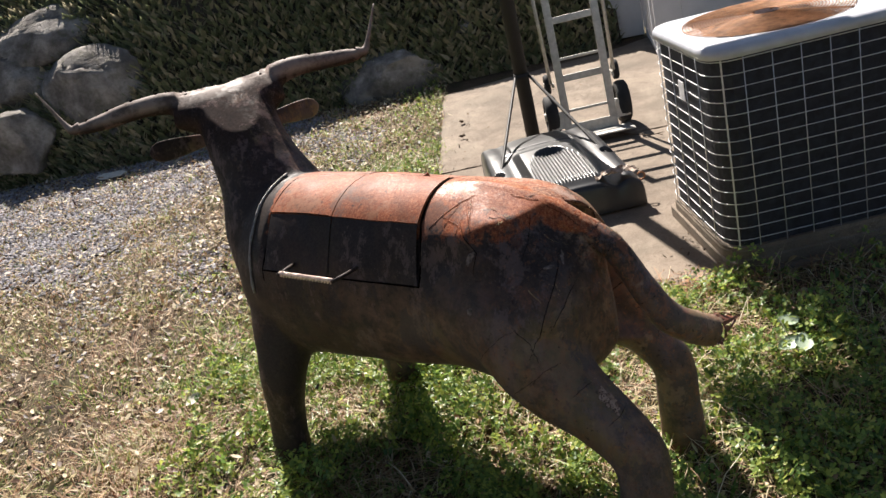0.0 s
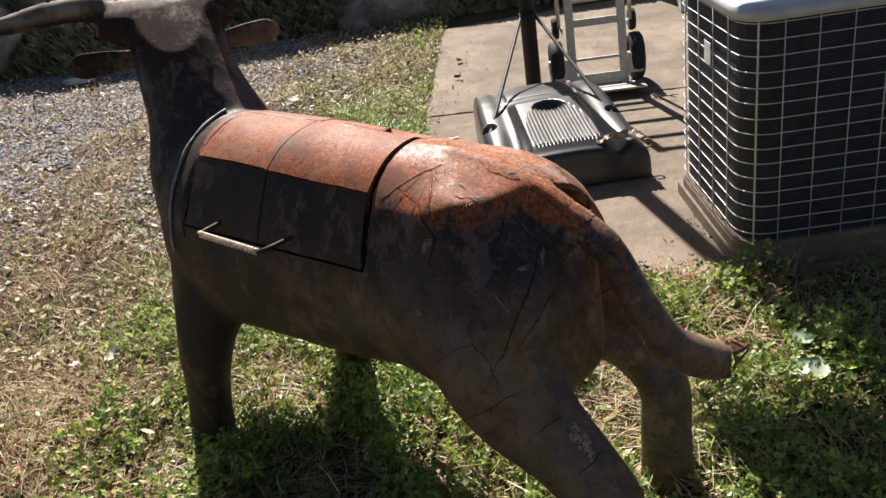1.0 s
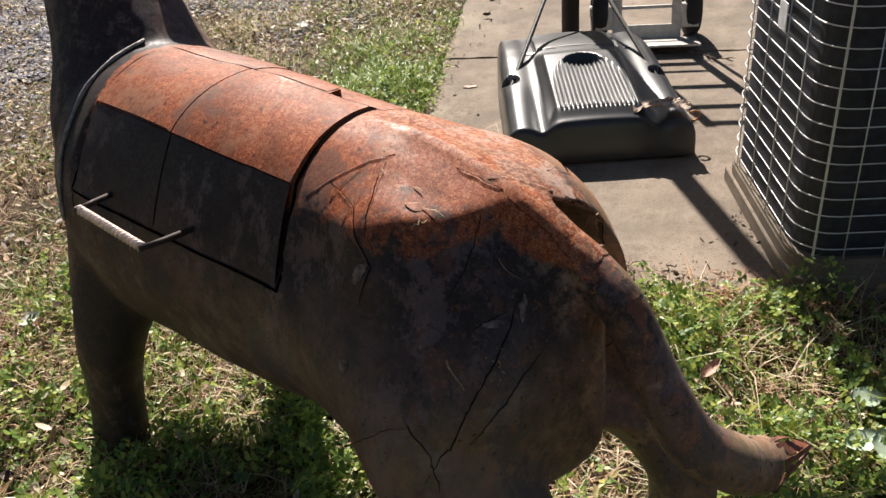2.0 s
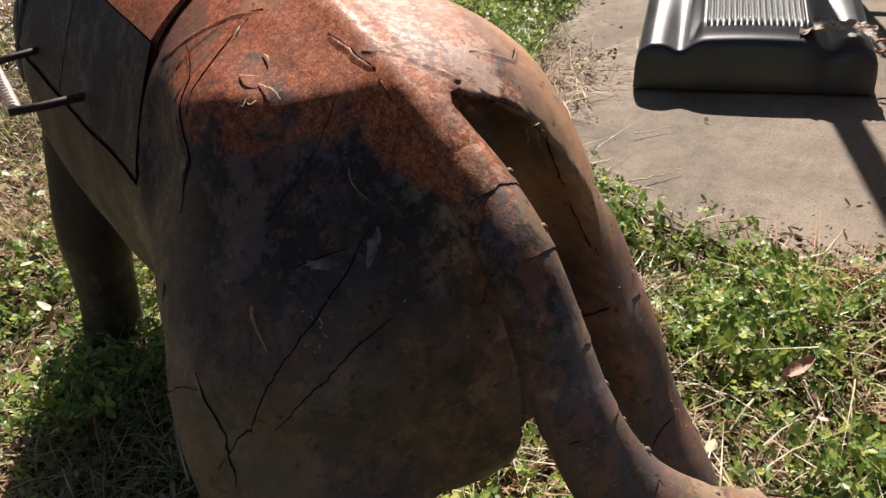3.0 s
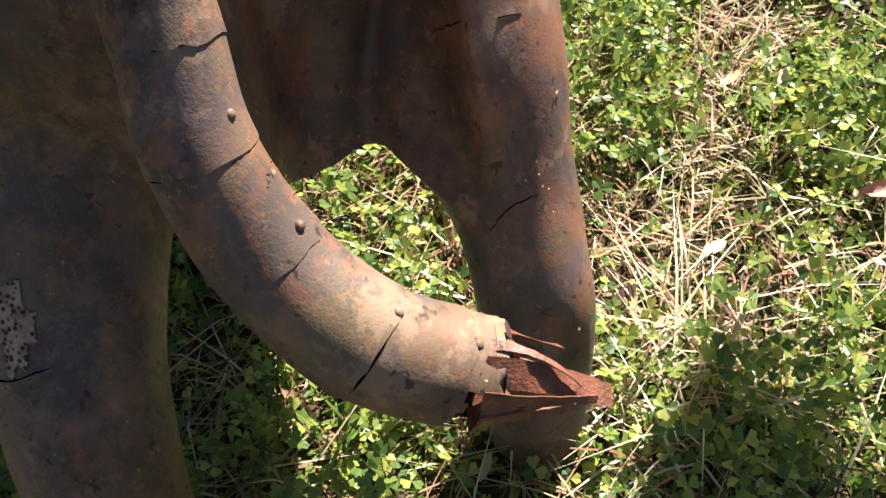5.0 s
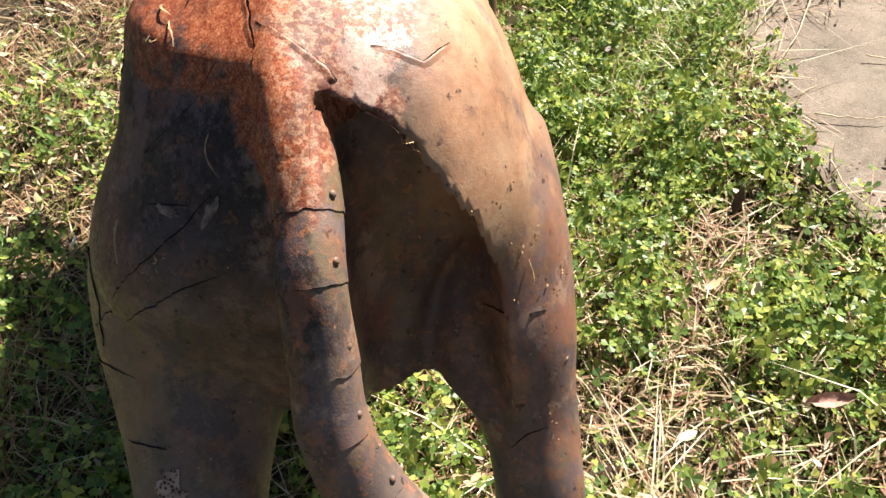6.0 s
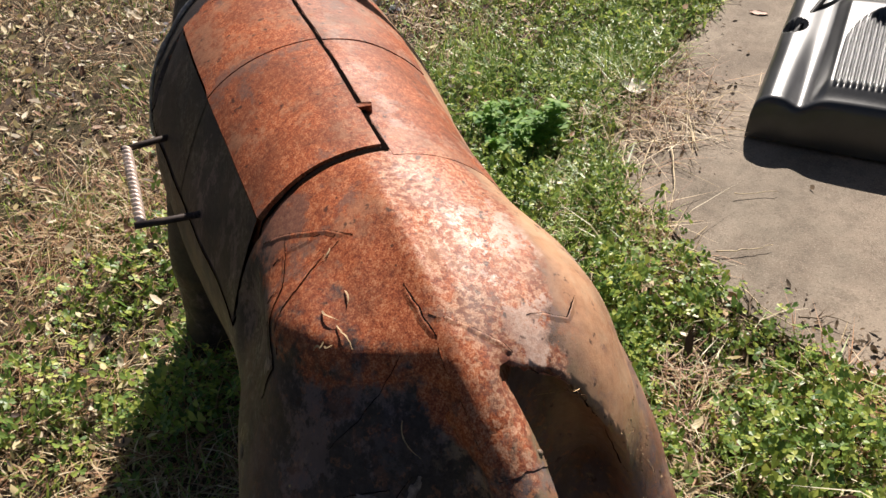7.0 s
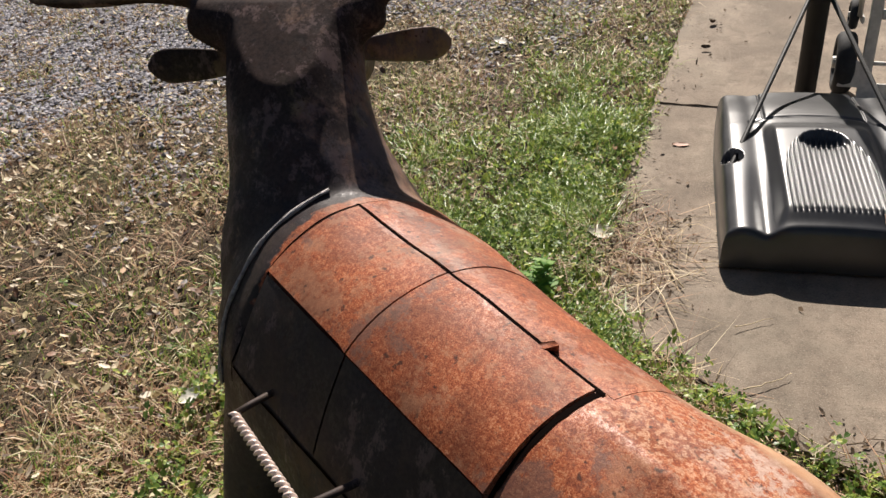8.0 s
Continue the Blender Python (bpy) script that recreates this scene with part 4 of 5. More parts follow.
def base_plastic():
    m = Mat("sun_bleached_plastic", 0.5, 0.0, 0.35)
    m.color(m.ramp(m.noise(6, 6, 0.7), [(0.4, (0.012, 0.0125, 0.015)), (0.6, (0.022, 0.023, 0.027))]))
    m.rough(m.step(m.noise(4, 6, 0.7, seed=5), 0.42, 0.58, 0.38, 0.48))
    m.b.inputs["Coat Weight"].default_value = 0.85
    m.b.inputs["Coat Roughness"].default_value = 0.30
    m.bump(m.noise(300, 2), 0.15, 0.002)
    return m.m


PLASTIC = base_plastic()
BLACK = plain("black_enamel", (0.013, 0.012, 0.012), 0.62, 0, 0.3, 20, 0.2)


def ballast():
    """The hollow tank, as a height field over its plan: side rails, a nose with an arch of ribs, a filler well, moulded creases."""
    nx, ny = 330, 150
    u = np.linspace(-0.41, 0.41, nx + 1)[None, :] + np.zeros((ny + 1, 1))
    v = np.linspace(-0.02, 1.07, ny + 1)[:, None] + np.zeros((1, nx + 1))
    soft = lambda q: np.clip(q, 0, 1) ** 2 * (3 - 2 * np.clip(q, 0, 1))
    half = 0.40 - 0.02 * np.clip((v - 0.5) / 0.55, 0, 1) ** 2
    e = np.minimum(np.minimum(half - np.abs(u), v + 0.02), 1.07 - v)
    z = 0.178 + 0.045 * np.clip(v / 0.7, 0, 1) - 0.03 * soft((v - 0.80) / 0.27) - 0.03 * (u / 0.4) ** 2
    # rails along both sides with a trough inside them
    z -= (0.012 + 0.02 * (1 - soft(v / 0.5))) * np.exp(-(((np.abs(u) - 0.245) / 0.045) ** 2))
    z -= 0.02 * soft((np.abs(u) - 0.34) / 0.06)
    # the nose, rounded down to the front
    z += 0.035 * (1 - soft((np.abs(u) - 0.17) / 0.05)) * soft((v - 0.0) / 0.08) * (1 - soft((v - 0.58) / 0.12))
    arch = 1 - (u / 0.168) ** 2 - (np.clip(v - 0.24, 0, 1) / 0.34) ** 2
    ribs = (arch > 0) & (v > 0.055)
    z += np.where(ribs, 0.0055 * np.cos(2 * np.pi * u / 0.0195) * np.clip(arch * 8, 0, 1), 0)
    well = (u / 0.088) ** 2 + ((v - 0.505) / 0.066) ** 2
    z -= 0.055 * np.sqrt(np.clip(1 - well, 0, 1)) * (well < 1)
    z -= 0.012 * np.exp(-(((v - 0.75 + 0.35 * u * u) / 0.006) ** 2)) * (np.abs(u) < 0.27)
    z -= 0.008 * np.exp(-(((np.abs(u) - 0.205) / 0.005) ** 2)) * (v > 0.75)
    # sockets of the braces
    z -= 0.045 * (((np.abs(u) - 0.345) / 0.042) ** 2 + ((v - 0.46) / 0.045) ** 2 < 1)
    z = z * np.clip(1 - np.clip((0.035 - e) / 0.035, 0, 1) ** 4, 0, 1) ** 0.4
    z = np.maximum(z, 0.0)
    u = np.clip(u, -half, half)
    verts = (np.stack([u, v, z], -1).reshape(-1, 3) * np.array([TANK[i][i] for i in range(3)])).tolist()
    a = (np.arange(ny)[:, None] * (nx + 1) + np.arange(nx)[None, :]).ravel()
    faces = np.stack([a, a + 1, a + nx + 2, a + nx + 1], -1).tolist()
    return verts, faces


mesh("ballast_tank", *ballast(), PLASTIC, True, stand)
# a crumpled, torn liner at the front corner
LINER = plain("torn_liner", (0.42, 0.32, 0.25), 0.5, 0.0, 0.8, 40, 0.6)
lv = []
for i in range(21):
    for k in range(11):
        q = Vector((0.14 + 0.25 * i / 20, 0.02 + 0.085 * k / 10, 0))
        ragged = 0.018 * noise.noise((i * 0.7, 3, 1)) if k in (0, 10) else 0
        lv.append((q.x, q.y + ragged, 0.198 + 0.02 * noise.noise(q * 28) + 0.012 * noise.noise(q * 70) - 0.25 * max(0, q.x - 0.33)))
lf = [(11 * i + k, 11 * i + 11 + k, 11 * i + 12 + k, 11 * i + k + 1) for i in range(20) for k in range(10)]
mesh("torn_liner", [TANK @ Vector(q) for q in lv], lf, LINER, False, stand)
bm = bmesh.new()
hook = [Vector((0.415 + 0.022 * math.cos(a), 0.09, 0.12 + 0.022 * math.sin(a))) for a in np.linspace(-2.6, 2.6, 15)]
tube_bm(bm, [TANK @ q for q in hook], [0.005] * 15, 8)
part("hook", bm, RUSTY, stand, "small rusty ring", True)
bm = bmesh.new()
tube_bm(bm, [Vector((0.058, 1.44, 0.0)), Vector((0.058, 1.44, 3.05))], [0.047] * 2, 20)
part("pole", bm, BLACK, stand, "black steel pole", True)
bm = bmesh.new()
tube_bm(bm, [Vector((0.058, 1.44, 0.48)), Vector((0.058, 1.44, 0.52))], [0.052] * 2, 20)
part("pole_collar", bm, BLACK, stand, smooth=True)
for s in (-1, 1):
    bm = bmesh.new()
    tube_bm(bm, [Vector((0.058 + s * 0.045, 1.42, 0.50)), Vector((s * 0.322, 0.48, 0.135))], [0.010] * 2, 10)
    box(bm, (s * 0.322, 0.47, 0.13), (0.03, 0.06, 0.03), 0.006)
    part("brace", bm, BLACK, stand)

bm = bmesh.new()
box(bm, (0, 0, 0), (1.12, 0.035, 0.78), 0.03, pose(0.207, 0.609, 2.82, 0, 0, -6.8))
part("backboard", bm, plain("grey_board", (0.5, 0.5, 0.52), 0.5), stand)
for z in (2.60, 2.95):
    bm = bmesh.new()
    tube_bm(bm, [Vector((0.058, 1.44, z)), Vector((0.195, 0.62, z))], [0.02] * 2, 8)
    part("board_arm", bm, BLACK, stand)

# ---- the hand truck ----
HT = pose(0.229, 5.870, 0.008, -7, 0, 7)
truck = empty("hand_truck", HT, "aluminium hand truck with black rubber tyres standing upright", "hand truck")
ALU = plain("dull_aluminium", (0.50, 0.49, 0.46), 0.42, 0.65, 0.2, 30, 0.1)
TYRE = plain("black_rubber", (0.02, 0.02, 0.021), 0.8, 0, 0.3, 40, 0.2)
for s in (-1, 1):
    bm = bmesh.new()
    box(bm, (s * 0.155, 0, 0.68), (0.05, 0.03, 1.30), 0.006)
    part("rail", bm, ALU, truck)
    bm = bmesh.new()
    tube_bm(bm, [Vector((s * 0.215, 0.05, 0.38)), Vector((s * 0.225, 0.06, 0.9)), Vector((s * 0.225, 0.05, 1.35))], [0.012] * 3, 8)
    part("back_tube", bm, ALU, truck, smooth=True)
for z in (0.18, 0.40, 0.53, 0.785, 1.08, 1.30):
    bm = bmesh.new()
    box(bm, (0, 0.0, z), (0.26, 0.018, 0.018 if z in (0.18, 0.53) else 0.045), 0.004)
    part("cross_bar", bm, ALU, truck)
bm = bmesh.new()
box(bm, (0.02, -0.12, 0.012), (0.47, 0.22, 0.012), 0.003)
box(bm, (0, -0.01, 0.05), (0.36, 0.012, 0.08), 0.003)
part("toe_plate", bm, ALU, truck)


def wheel(c, r, wdt, parent):
    """A tyre with its hub, axle along x."""
    bm = bmesh.new()
    prof = [(r * 0.62, -wdt / 2), (r * 0.85, -wdt / 2), (r * 0.97, -wdt * 0.36), (r, 0), (r * 0.97, wdt * 0.36), (r * 0.85, wdt / 2), (r * 0.62, wdt / 2)]
    k = 28
    rings = [[bm.verts.new((x, q * math.cos(2 * math.pi * i / k), q * math.sin(2 * math.pi * i / k))) for i in range(k)] for q, x in prof]
    for a, b in zip(rings, rings[1:] + rings[:1]):
        for i in range(k):
            bm.faces.new((a[i], a[(i + 1) % k], b[(i + 1) % k], b[i]))
    t = part("tyre", bm, TYRE, parent, "black rubber tyre", True)
    t.location = c
    bm = bmesh.new()
    bmesh.ops.create_cone(bm, cap_ends=True, segments=20, radius1=r * 0.63, radius2=r * 0.63, depth=wdt * 0.6, matrix=Matrix.Rotation(radians(90), 4, "Y"))
    bmesh.ops.create_cone(bm, cap_ends=True, segments=12, radius1=r * 0.2, radius2=r * 0.2, depth=wdt * 1.2, matrix=Matrix.Rotation(radians(90), 4, "Y"))
    part("rim", bm, ALU, t)


for s in (-1, 1):
    wheel((s * 0.245, 0.10, 0.155), 0.145, 0.085, truck)
    wheel((s * 0.235, 0.12, 0.375), 0.068, 0.04, truck)
    bm = bmesh.new()
    box(bm, (s * 0.192, 0.06, 0.145), (0.012, 0.13, 0.05), 0.003)
    box(bm, (s * 0.225, -0.02, 0.13), (0.09, 0.006, 0.12), 0.002)
    part("wheel_bracket", bm, ALU, truck)
    bm = bmesh.new()
    box(bm, (s * 0.20, 0.09, 0.365), (0.012, 0.12, 0.03), 0.003)
    part("caster_bracket", bm, ALU, truck)

# ---- the bank behind the yard, its boulders and growth ----
def bank_foot(x):
    """Where the bank begins: it comes nearer beyond the gravel."""
    return np.interp(x, [-14, -5.4, -3.9, -2.4, -1.2, 0.62], [7.7, 7.85, 7.85, 8.5, 8.6, 8.8])


def bank_height(x, y):
    d = y - bank_foot(x)
    return -0.05 + np.where(d < 1.0, 1.45 * np.clip(d, 0, 1) ** 0.8, 1.45 + 0.95 * (d - 1.0))


bv, bf = [], []
bx, bd = np.linspace(-14, 0.62, 74), np.linspace(-0.2, 6.0, 34)
for q in bd:
    for x in bx:
        y = float(bank_foot(x)) + q
        bv.append((x, y, float(bank_height(x, y)) + 0.16 * noise.noise((x * 1.5, y * 1.5, 0)) * min(1, max(0, (q + 0.2) * 2))))
w = len(bx)
for j in range(len(bd) - 1):
    for i in range(w - 1):
        bf.append((j * w + i, j * w + i + 1, (j + 1) * w + i + 1, (j + 1) * w + i))
BANK = plain("dark_bank_soil", (0.075, 0.062, 0.045), 0.95, 0, 0.6, 9, 0.9)
tagged(mesh("ground_bank", bv, bf, BANK), "steep shaded earth bank overgrown with weeds", "bank", kind="structure")


def stone_mat():
    m = Mat("boulder_stone", 0.9, 0.0, 0.3)
    c = m.ramp(m.noise(3.5, 7, 0.7), [(0.38, (0.14, 0.125, 0.115)), (0.5, (0.25, 0.23, 0.21)), (0.62, (0.40, 0.37, 0.34))])
    c = m.mix(m.step(m.noise(9, 5, seed=5), 0.5, 0.7, 0, 0.6), c, (0.09, 0.09, 0.05))
    m.color(c)
    m.bump(m.noise(25, 6, 0.7), 0.7, 0.03)
    return m.m


STONE = stone_mat()


def boulder(c, size, turn, seed, label):
    """A cleft block of stone: a cut-up cube, chipped by planes and noise."""
    bm = bmesh.new()
    bmesh.ops.create_cube(bm, size=1.0)
    bmesh.ops.subdivide_edges(bm, edges=bm.edges, cuts=15, use_grid_fill=True)
    rn = random.Random(seed)
    planes = [(Vector((rn.uniform(-1, 1), rn.uniform(-1, 1), rn.uniform(-0.7, 1))).normalized(), rn.uniform(0.36, 0.50)) for _ in range(11)]
    for v in bm.verts:
        for n, d in planes:
            k = v.co.dot(n)
            if k > d:
                v.co -= n * (k - d)
        o = Vector((seed * 3.1, seed, 0))
        v.co += v.co.normalized() * (0.06 * noise.noise(v.co * 3 + o) + 0.04 * abs(noise.noise(v.co * 8 + o)) + 0.02 * noise.noise(v.co * 22 + o))
    bmesh.ops.scale(bm, vec=size, verts=bm.verts)
    ob = part("boulder", bm, STONE, None, smooth=True)
    ob.matrix_world = pose(*c, *turn)
    return tagged(ob, label, "boulder", "boulders of the bank")


for i, (c, s, r) in enumerate([
    ((-1.79, 8.78, 0.13), (1.12, 0.62, 0.46), (3, -6, 4)), ((-1.25, 9.25, 0.28), (0.95, 0.6, 0.50), (0, 8, -6)), ((-2.85, 8.95, 0.22), (0.85, 0.6, 0.45), (0, 3, 10)),
    ((-4.62, 8.40, 0.66), (0.98, 0.75, 0.72), (5, 10, 8)), ((-5.25, 8.95, 1.24), (1.35, 0.8, 0.52), (4, -6, 8)), ((-5.42, 8.02, 0.44), (0.55, 0.5, 0.45), (0, 6, -8)),
    ((-5.62, 8.60, 0.86), (0.95, 0.7, 0.66), (4, 4, 6)), ((-4.45, 9.35, 1.22), (0.85, 0.7, 0.6), (0, -8, 14)), ((-6.30, 9.55, 1.62), (1.2, 0.8, 0.6), (3, 6, 4)),
    ((-6.60, 8.70, 0.70), (1.1, 0.8, 0.8), (0, 10, 12)), ((-3.75, 8.42, 0.16), (1.0, 0.6, 0.42), (6, -4, 10)), ((-0.36, 9.35, 0.42), (0.45, 0.45, 0.45), (0, 5, 8))]):
    grow = 1.28 if c[0] < -4 else 1.12
    boulder(c, [q * grow for q in s], r, i + 1, "rough grey-brown boulder set in the shaded bank" if i % 2 else "flat-topped grey-brown boulder at the foot of the bank")

# ---- the white house ----
SIDING = plain("white_paint", (0.62, 0.64, 0.68), 0.6, 0, 0.06, 8, 0.1)
house = empty("house", pose(-0.1, -0.66, 0), "white painted house wall with a panelled door", "house")


def slab_of(name, c, s, mat, parent, bevel=0.006, label=""):
    bm = bmesh.new()
    box(bm, c, s, bevel)
    return part(name, bm, mat, parent, label)


slab_of("wall", (0.775, 9.72, 1.4), (0.37, 0.2, 2.8), SIDING, house)
slab_of("wall", (1.10, 9.0, 1.4), (0.25, 1.24, 2.8), SIDING, house)
slab_of("wall", (3.2, 8.5, 1.4), (4.0, 0.25, 2.8), SIDING, house)
for k in range(5):
    slab_of("batten", (0.965, 8.5 + 0.24 * k, 1.4), (0.024, 0.05, 2.6), SIDING, house, 0.003)
slab_of("meter_box", (1.0, 8.62, 1.0), (0.2, 0.16, 0.5), PAINT, house, 0.01, "grey meter box")

# ---- what grows and lies on the yard ----
rng = np.random.default_rng(7)


def scatter(n, x0, x1, y0, y1, keep):
    """n random places of a stretch of yard, thinned by keep(x, y) in 0 to 1."""
    x, y = rng.uniform(x0, x1, n), rng.uniform(y0, y1, n)
    south = np.interp(x, [-0.70, -0.62, -0.45, -0.26, -0.08, 0.09, 0.38, 2.9], [4.3, 4.0, 3.79, 3.70, 3.59, 3.48, 3.44, 3.62])
    slip = rng.uniform(-0.05, 0.03, n)
    on_slab = (x > wx(y) - slip) & (y > south - slip)
    ok = (rng.random(n) < keep(x, y)) & ~on_slab
    return x[ok], y[ok]


def blades(name, x, y, tall, wide, lean, mats, label, category, pick, z0=-0.024):
    """Grass blades, three faces each, in one mesh."""
    n = len(x)
    a, h = rng.uniform(0, 2 * np.pi, n), tall * rng.uniform(0.35, 1.0, n) * (0.55 + 0.9 * clump(x * 0.6, y * 0.6))
    dx, dy, b = np.cos(a), np.sin(a), lean * rng.uniform(0.2, 1.3, n)
    w = wide * rng.uniform(0.6, 1.3, n)
    z = np.full(n, z0)
    rows = []
    for s, ww in ((0, 1.0), (0.55, 0.75), (1.0, 0.0)):
        cx, cy, cz = x + dx * h * b * s**1.6, y + dy * h * b * s**1.6, z + h * s * (1 - 0.35 * b * s)
        if ww:
            rows += [(cx - dy * w * ww / 2, cy + dx * w * ww / 2, cz), (cx + dy * w * ww / 2, cy - dx * w * ww / 2, cz)]
        else:
            rows += [(cx, cy, cz)]
    verts = np.stack([np.stack(r, -1) for r in rows], 1).reshape(-1, 3)
    i = np.arange(n) * 5
    quads, tris = np.stack([i, i + 1, i + 3, i + 2], -1), np.stack([i + 2, i + 3, i + 4], -1)
    slot = np.repeat(pick(n), 2)
    faces = [f for q, t in zip(quads.tolist(), tris.tolist()) for f in (q, t)]
    ob = mesh(name, verts.tolist(), faces, mats, False, None, slot.tolist())
    return tagged(ob, label, category, kind="stuff")


def leafy(name, lo, hi, rough=0.55, trans=0.25, mids=()):
    """Leaves and stems: each piece takes its own tone between lo and hi, by way of mids."""
    m = Mat(name, rough, 0, 0.5)
    stops = [lo, *mids, hi]
    m.color(m.ramp(m.island(), [(i / (len(stops) - 1), c) for i, c in enumerate(stops)]))
    if trans:
        t = m.t.nodes.new("ShaderNodeBsdfTranslucent")
        mixn = m.t.nodes.new("ShaderNodeMixShader")
        mixn.inputs[0].default_value = trans
        col = m.b.inputs["Base Color"].links[0].from_socket
        m.link(col, t.inputs["Color"])
        out = m.t.nodes["Material Output"]
        m.link(m.b.outputs[0], mixn.inputs[1])
        m.link(t.outputs[0], mixn.inputs[2])
        m.link(mixn.outputs[0], out.inputs["Surface"])
    return m.m


CLOVER = leafy("clover_leaf", (0.09, 0.165, 0.05), (0.56, 0.58, 0.14), 0.40, 0.45, [(0.14, 0.23, 0.055), (0.20, 0.30, 0.07), (0.27, 0.37, 0.08), (0.40, 0.47, 0.10)])
GRASS = leafy("green_grass", (0.10, 0.20, 0.035), (0.50, 0.55, 0.15), 0.37, 0.44, [(0.19, 0.30, 0.055), (0.30, 0.40, 0.09)])
STRAW = leafy("dry_grass", (0.14, 0.066, 0.040), (0.80, 0.68, 0.48), 0.6, 0.25, [(0.31, 0.155, 0.082), (0.47, 0.29, 0.165), (0.39, 0.30, 0.15), (0.54, 0.40, 0.24)])
DEAD = leafy("dead_leaf", (0.045, 0.028, 0.022), (0.80, 0.70, 0.54), 0.55, 0.15, [(0.10, 0.055, 0.035), (0.26, 0.13, 0.07), (0.38, 0.33, 0.14), (0.48, 0.30, 0.17), (0.44, 0.38, 0.18), (0.58, 0.46, 0.31)])


def clump(x, y):
    """Uneven cover, 0 to 1, in tufts a hand or two wide."""
    return np.clip(0.5 + 0.25 * (np.sin(13 * x + 5 * y) + np.sin(11 * y - 7 * x + 1) + 0.8 * np.sin(23 * x + 17 * y)), 0, 1)


def rim(d, wide):
    """Thins out the cover towards a border: 0 on it, 1 from a width inside."""
    return np.clip(d / wide, 0, 1) ** 1.5


def bare(x, y):
    """Worn spots where the thatch shows, 0 to 1."""
    f = np.sin(6.1 * x + 2.3 * y) + np.sin(5.3 * y - 3.7 * x + 0.6) + 0.9 * np.sin(9.7 * x - 8.3 * y + 2.0) + 0.7 * np.sin(15 * x + 12 * y)
    return np.clip((f - 0.15) * 0.9, 0, 1)


def clover(x, y, size, lift):
    """Three-leaved clover, each leaflet a folded pair of faces."""
    n = len(x)
    s = size * rng.uniform(0.5, 1.5, n)
    z = lift * rng.random(n) ** 1.6 * (0.5 + 1.2 * clump(x, y)) - 0.012
    a0 = rng.uniform(0, 2 * np.pi, n)
    tx, ty = rng.normal(0, 0.6, n), rng.normal(0, 0.6, n)
    verts = []
    for k in range(3):
        a = a0 + k * 2 * np.pi / 3
        ca, sa = np.cos(a), np.sin(a)
        for f, g, dz in ((0, 0, 0), (0.62, 0.52, 0.10), (1.0, 0.28, 0.06), (0.88, 0.0, -0.02), (1.0, -0.28, 0.06), (0.62, -0.52, 0.10)):
            px, py = s * (f * ca - g * sa), s * (f * sa + g * ca)
            verts.append(np.stack([x + px, y + py, z + s * dz + tx * px + ty * py], -1))
    verts = np.stack(verts, 1).reshape(-1, 3)
    faces = []
    for i in range(n):
        for k in range(3):
            b = i * 18 + k * 6
            faces += [(b, b + 3, b + 2, b + 1), (b, b + 5, b + 4, b + 3)]
    return mesh("clover", verts.tolist(), faces, CLOVER, False)


def flat_leaves(name, x, y, size, mat, label, z0=-0.01, lift=0.02):
    """Curled dead leaves, four faces each."""
    n = len(x)
    s, a = size * np.clip(np.exp(rng.normal(-0.25, 0.5, n)), 0.3, 1.5), rng.uniform(0, 2 * np.pi, n)
    cu, tx, ty = rng.uniform(-0.1, 0.5, n), rng.normal(0, 0.45, n), rng.normal(0, 0.45, n)
    z = z0 + lift * rng.random(n)
    asp = rng.uniform(0.35, 0.7, n)
    verts = []
    for f, g in ((-1, 0), (-0.3, 0.8), (0.5, 0.65), (1.05, 0.05), (0.45, -0.7), (-0.35, -0.75), (0.05, 0)):
        px, py = s * f * 0.5, s * g * asp * 0.5
        qx, qy = px * np.cos(a) - py * np.sin(a), px * np.sin(a) + py * np.cos(a)
        verts.append(np.stack([x + qx, y + qy, z + cu * s * (f * f * 0.3 + g * g * 0.35) + tx * qx + ty * qy], -1))
    verts = np.stack(verts, 1).reshape(-1, 3)
    faces = [(i * 7 + 6, i * 7 + k, i * 7 + (k + 1) % 6) for i in range(n) for k in range(6)]
    return tagged(mesh(name, verts.tolist(), faces, mat, False), label, "leaf litter", kind="stuff")


green = lambda x, y: zones(x, y)[0]
gravel = lambda x, y: zones(x, y)[1]
x, y = scatter(60000, -1.6, 1.7, 1.2, 3.6, lambda x, y: green(x, y) ** 1.2 * (0.12 + 0.84 * clump(x, y)) * (1 - 0.8 * bare(x, y)))
x2, y2 = scatter(46000, -2.4, 0.0, 3.0, 9.4, lambda x, y: green(x, y) ** 1.5)
tagged(clover(np.r_[x, x2], np.r_[y, y2], np.r_[np.full(len(x), 0.0122), np.full(len(x2), 0.0105)], 0.085), "low green clover covering the yard by the slab", "clover", kind="stuff")
x, y = scatter(30000, -1.8, 1.8, 1.0, 3.7, lambda x, y: (0.25 + 0.6 * green(x, y)) * rim(y - 1.0, 0.7) * rim(1.8 - x, 0.5))
x2, y2 = scatter(80000, -6.5, -0.3, 2.6, 9.9, lambda x, y: (0.16 + green(x, y) + 0.8 * clump(x * 0.3, y * 0.3) ** 3) * (1 - 0.6 * gravel(x, y)))
x, y = np.r_[x, x2], np.r_[y, y2]
gr = zones(x, y)[0]
blades("grass", x, y, 0.075, 0.0042, 1.1, [GRASS, STRAW], "short mixed green and dry grass", "grass", lambda n: (rng.random(n) > 0.28 + 0.58 * gr).astype(int))
x, y = scatter(900, -1.4, 1.7, 1.2, 3.6, lambda x, y: green(x, y) * (0.2 + clump(x + 3, y)))
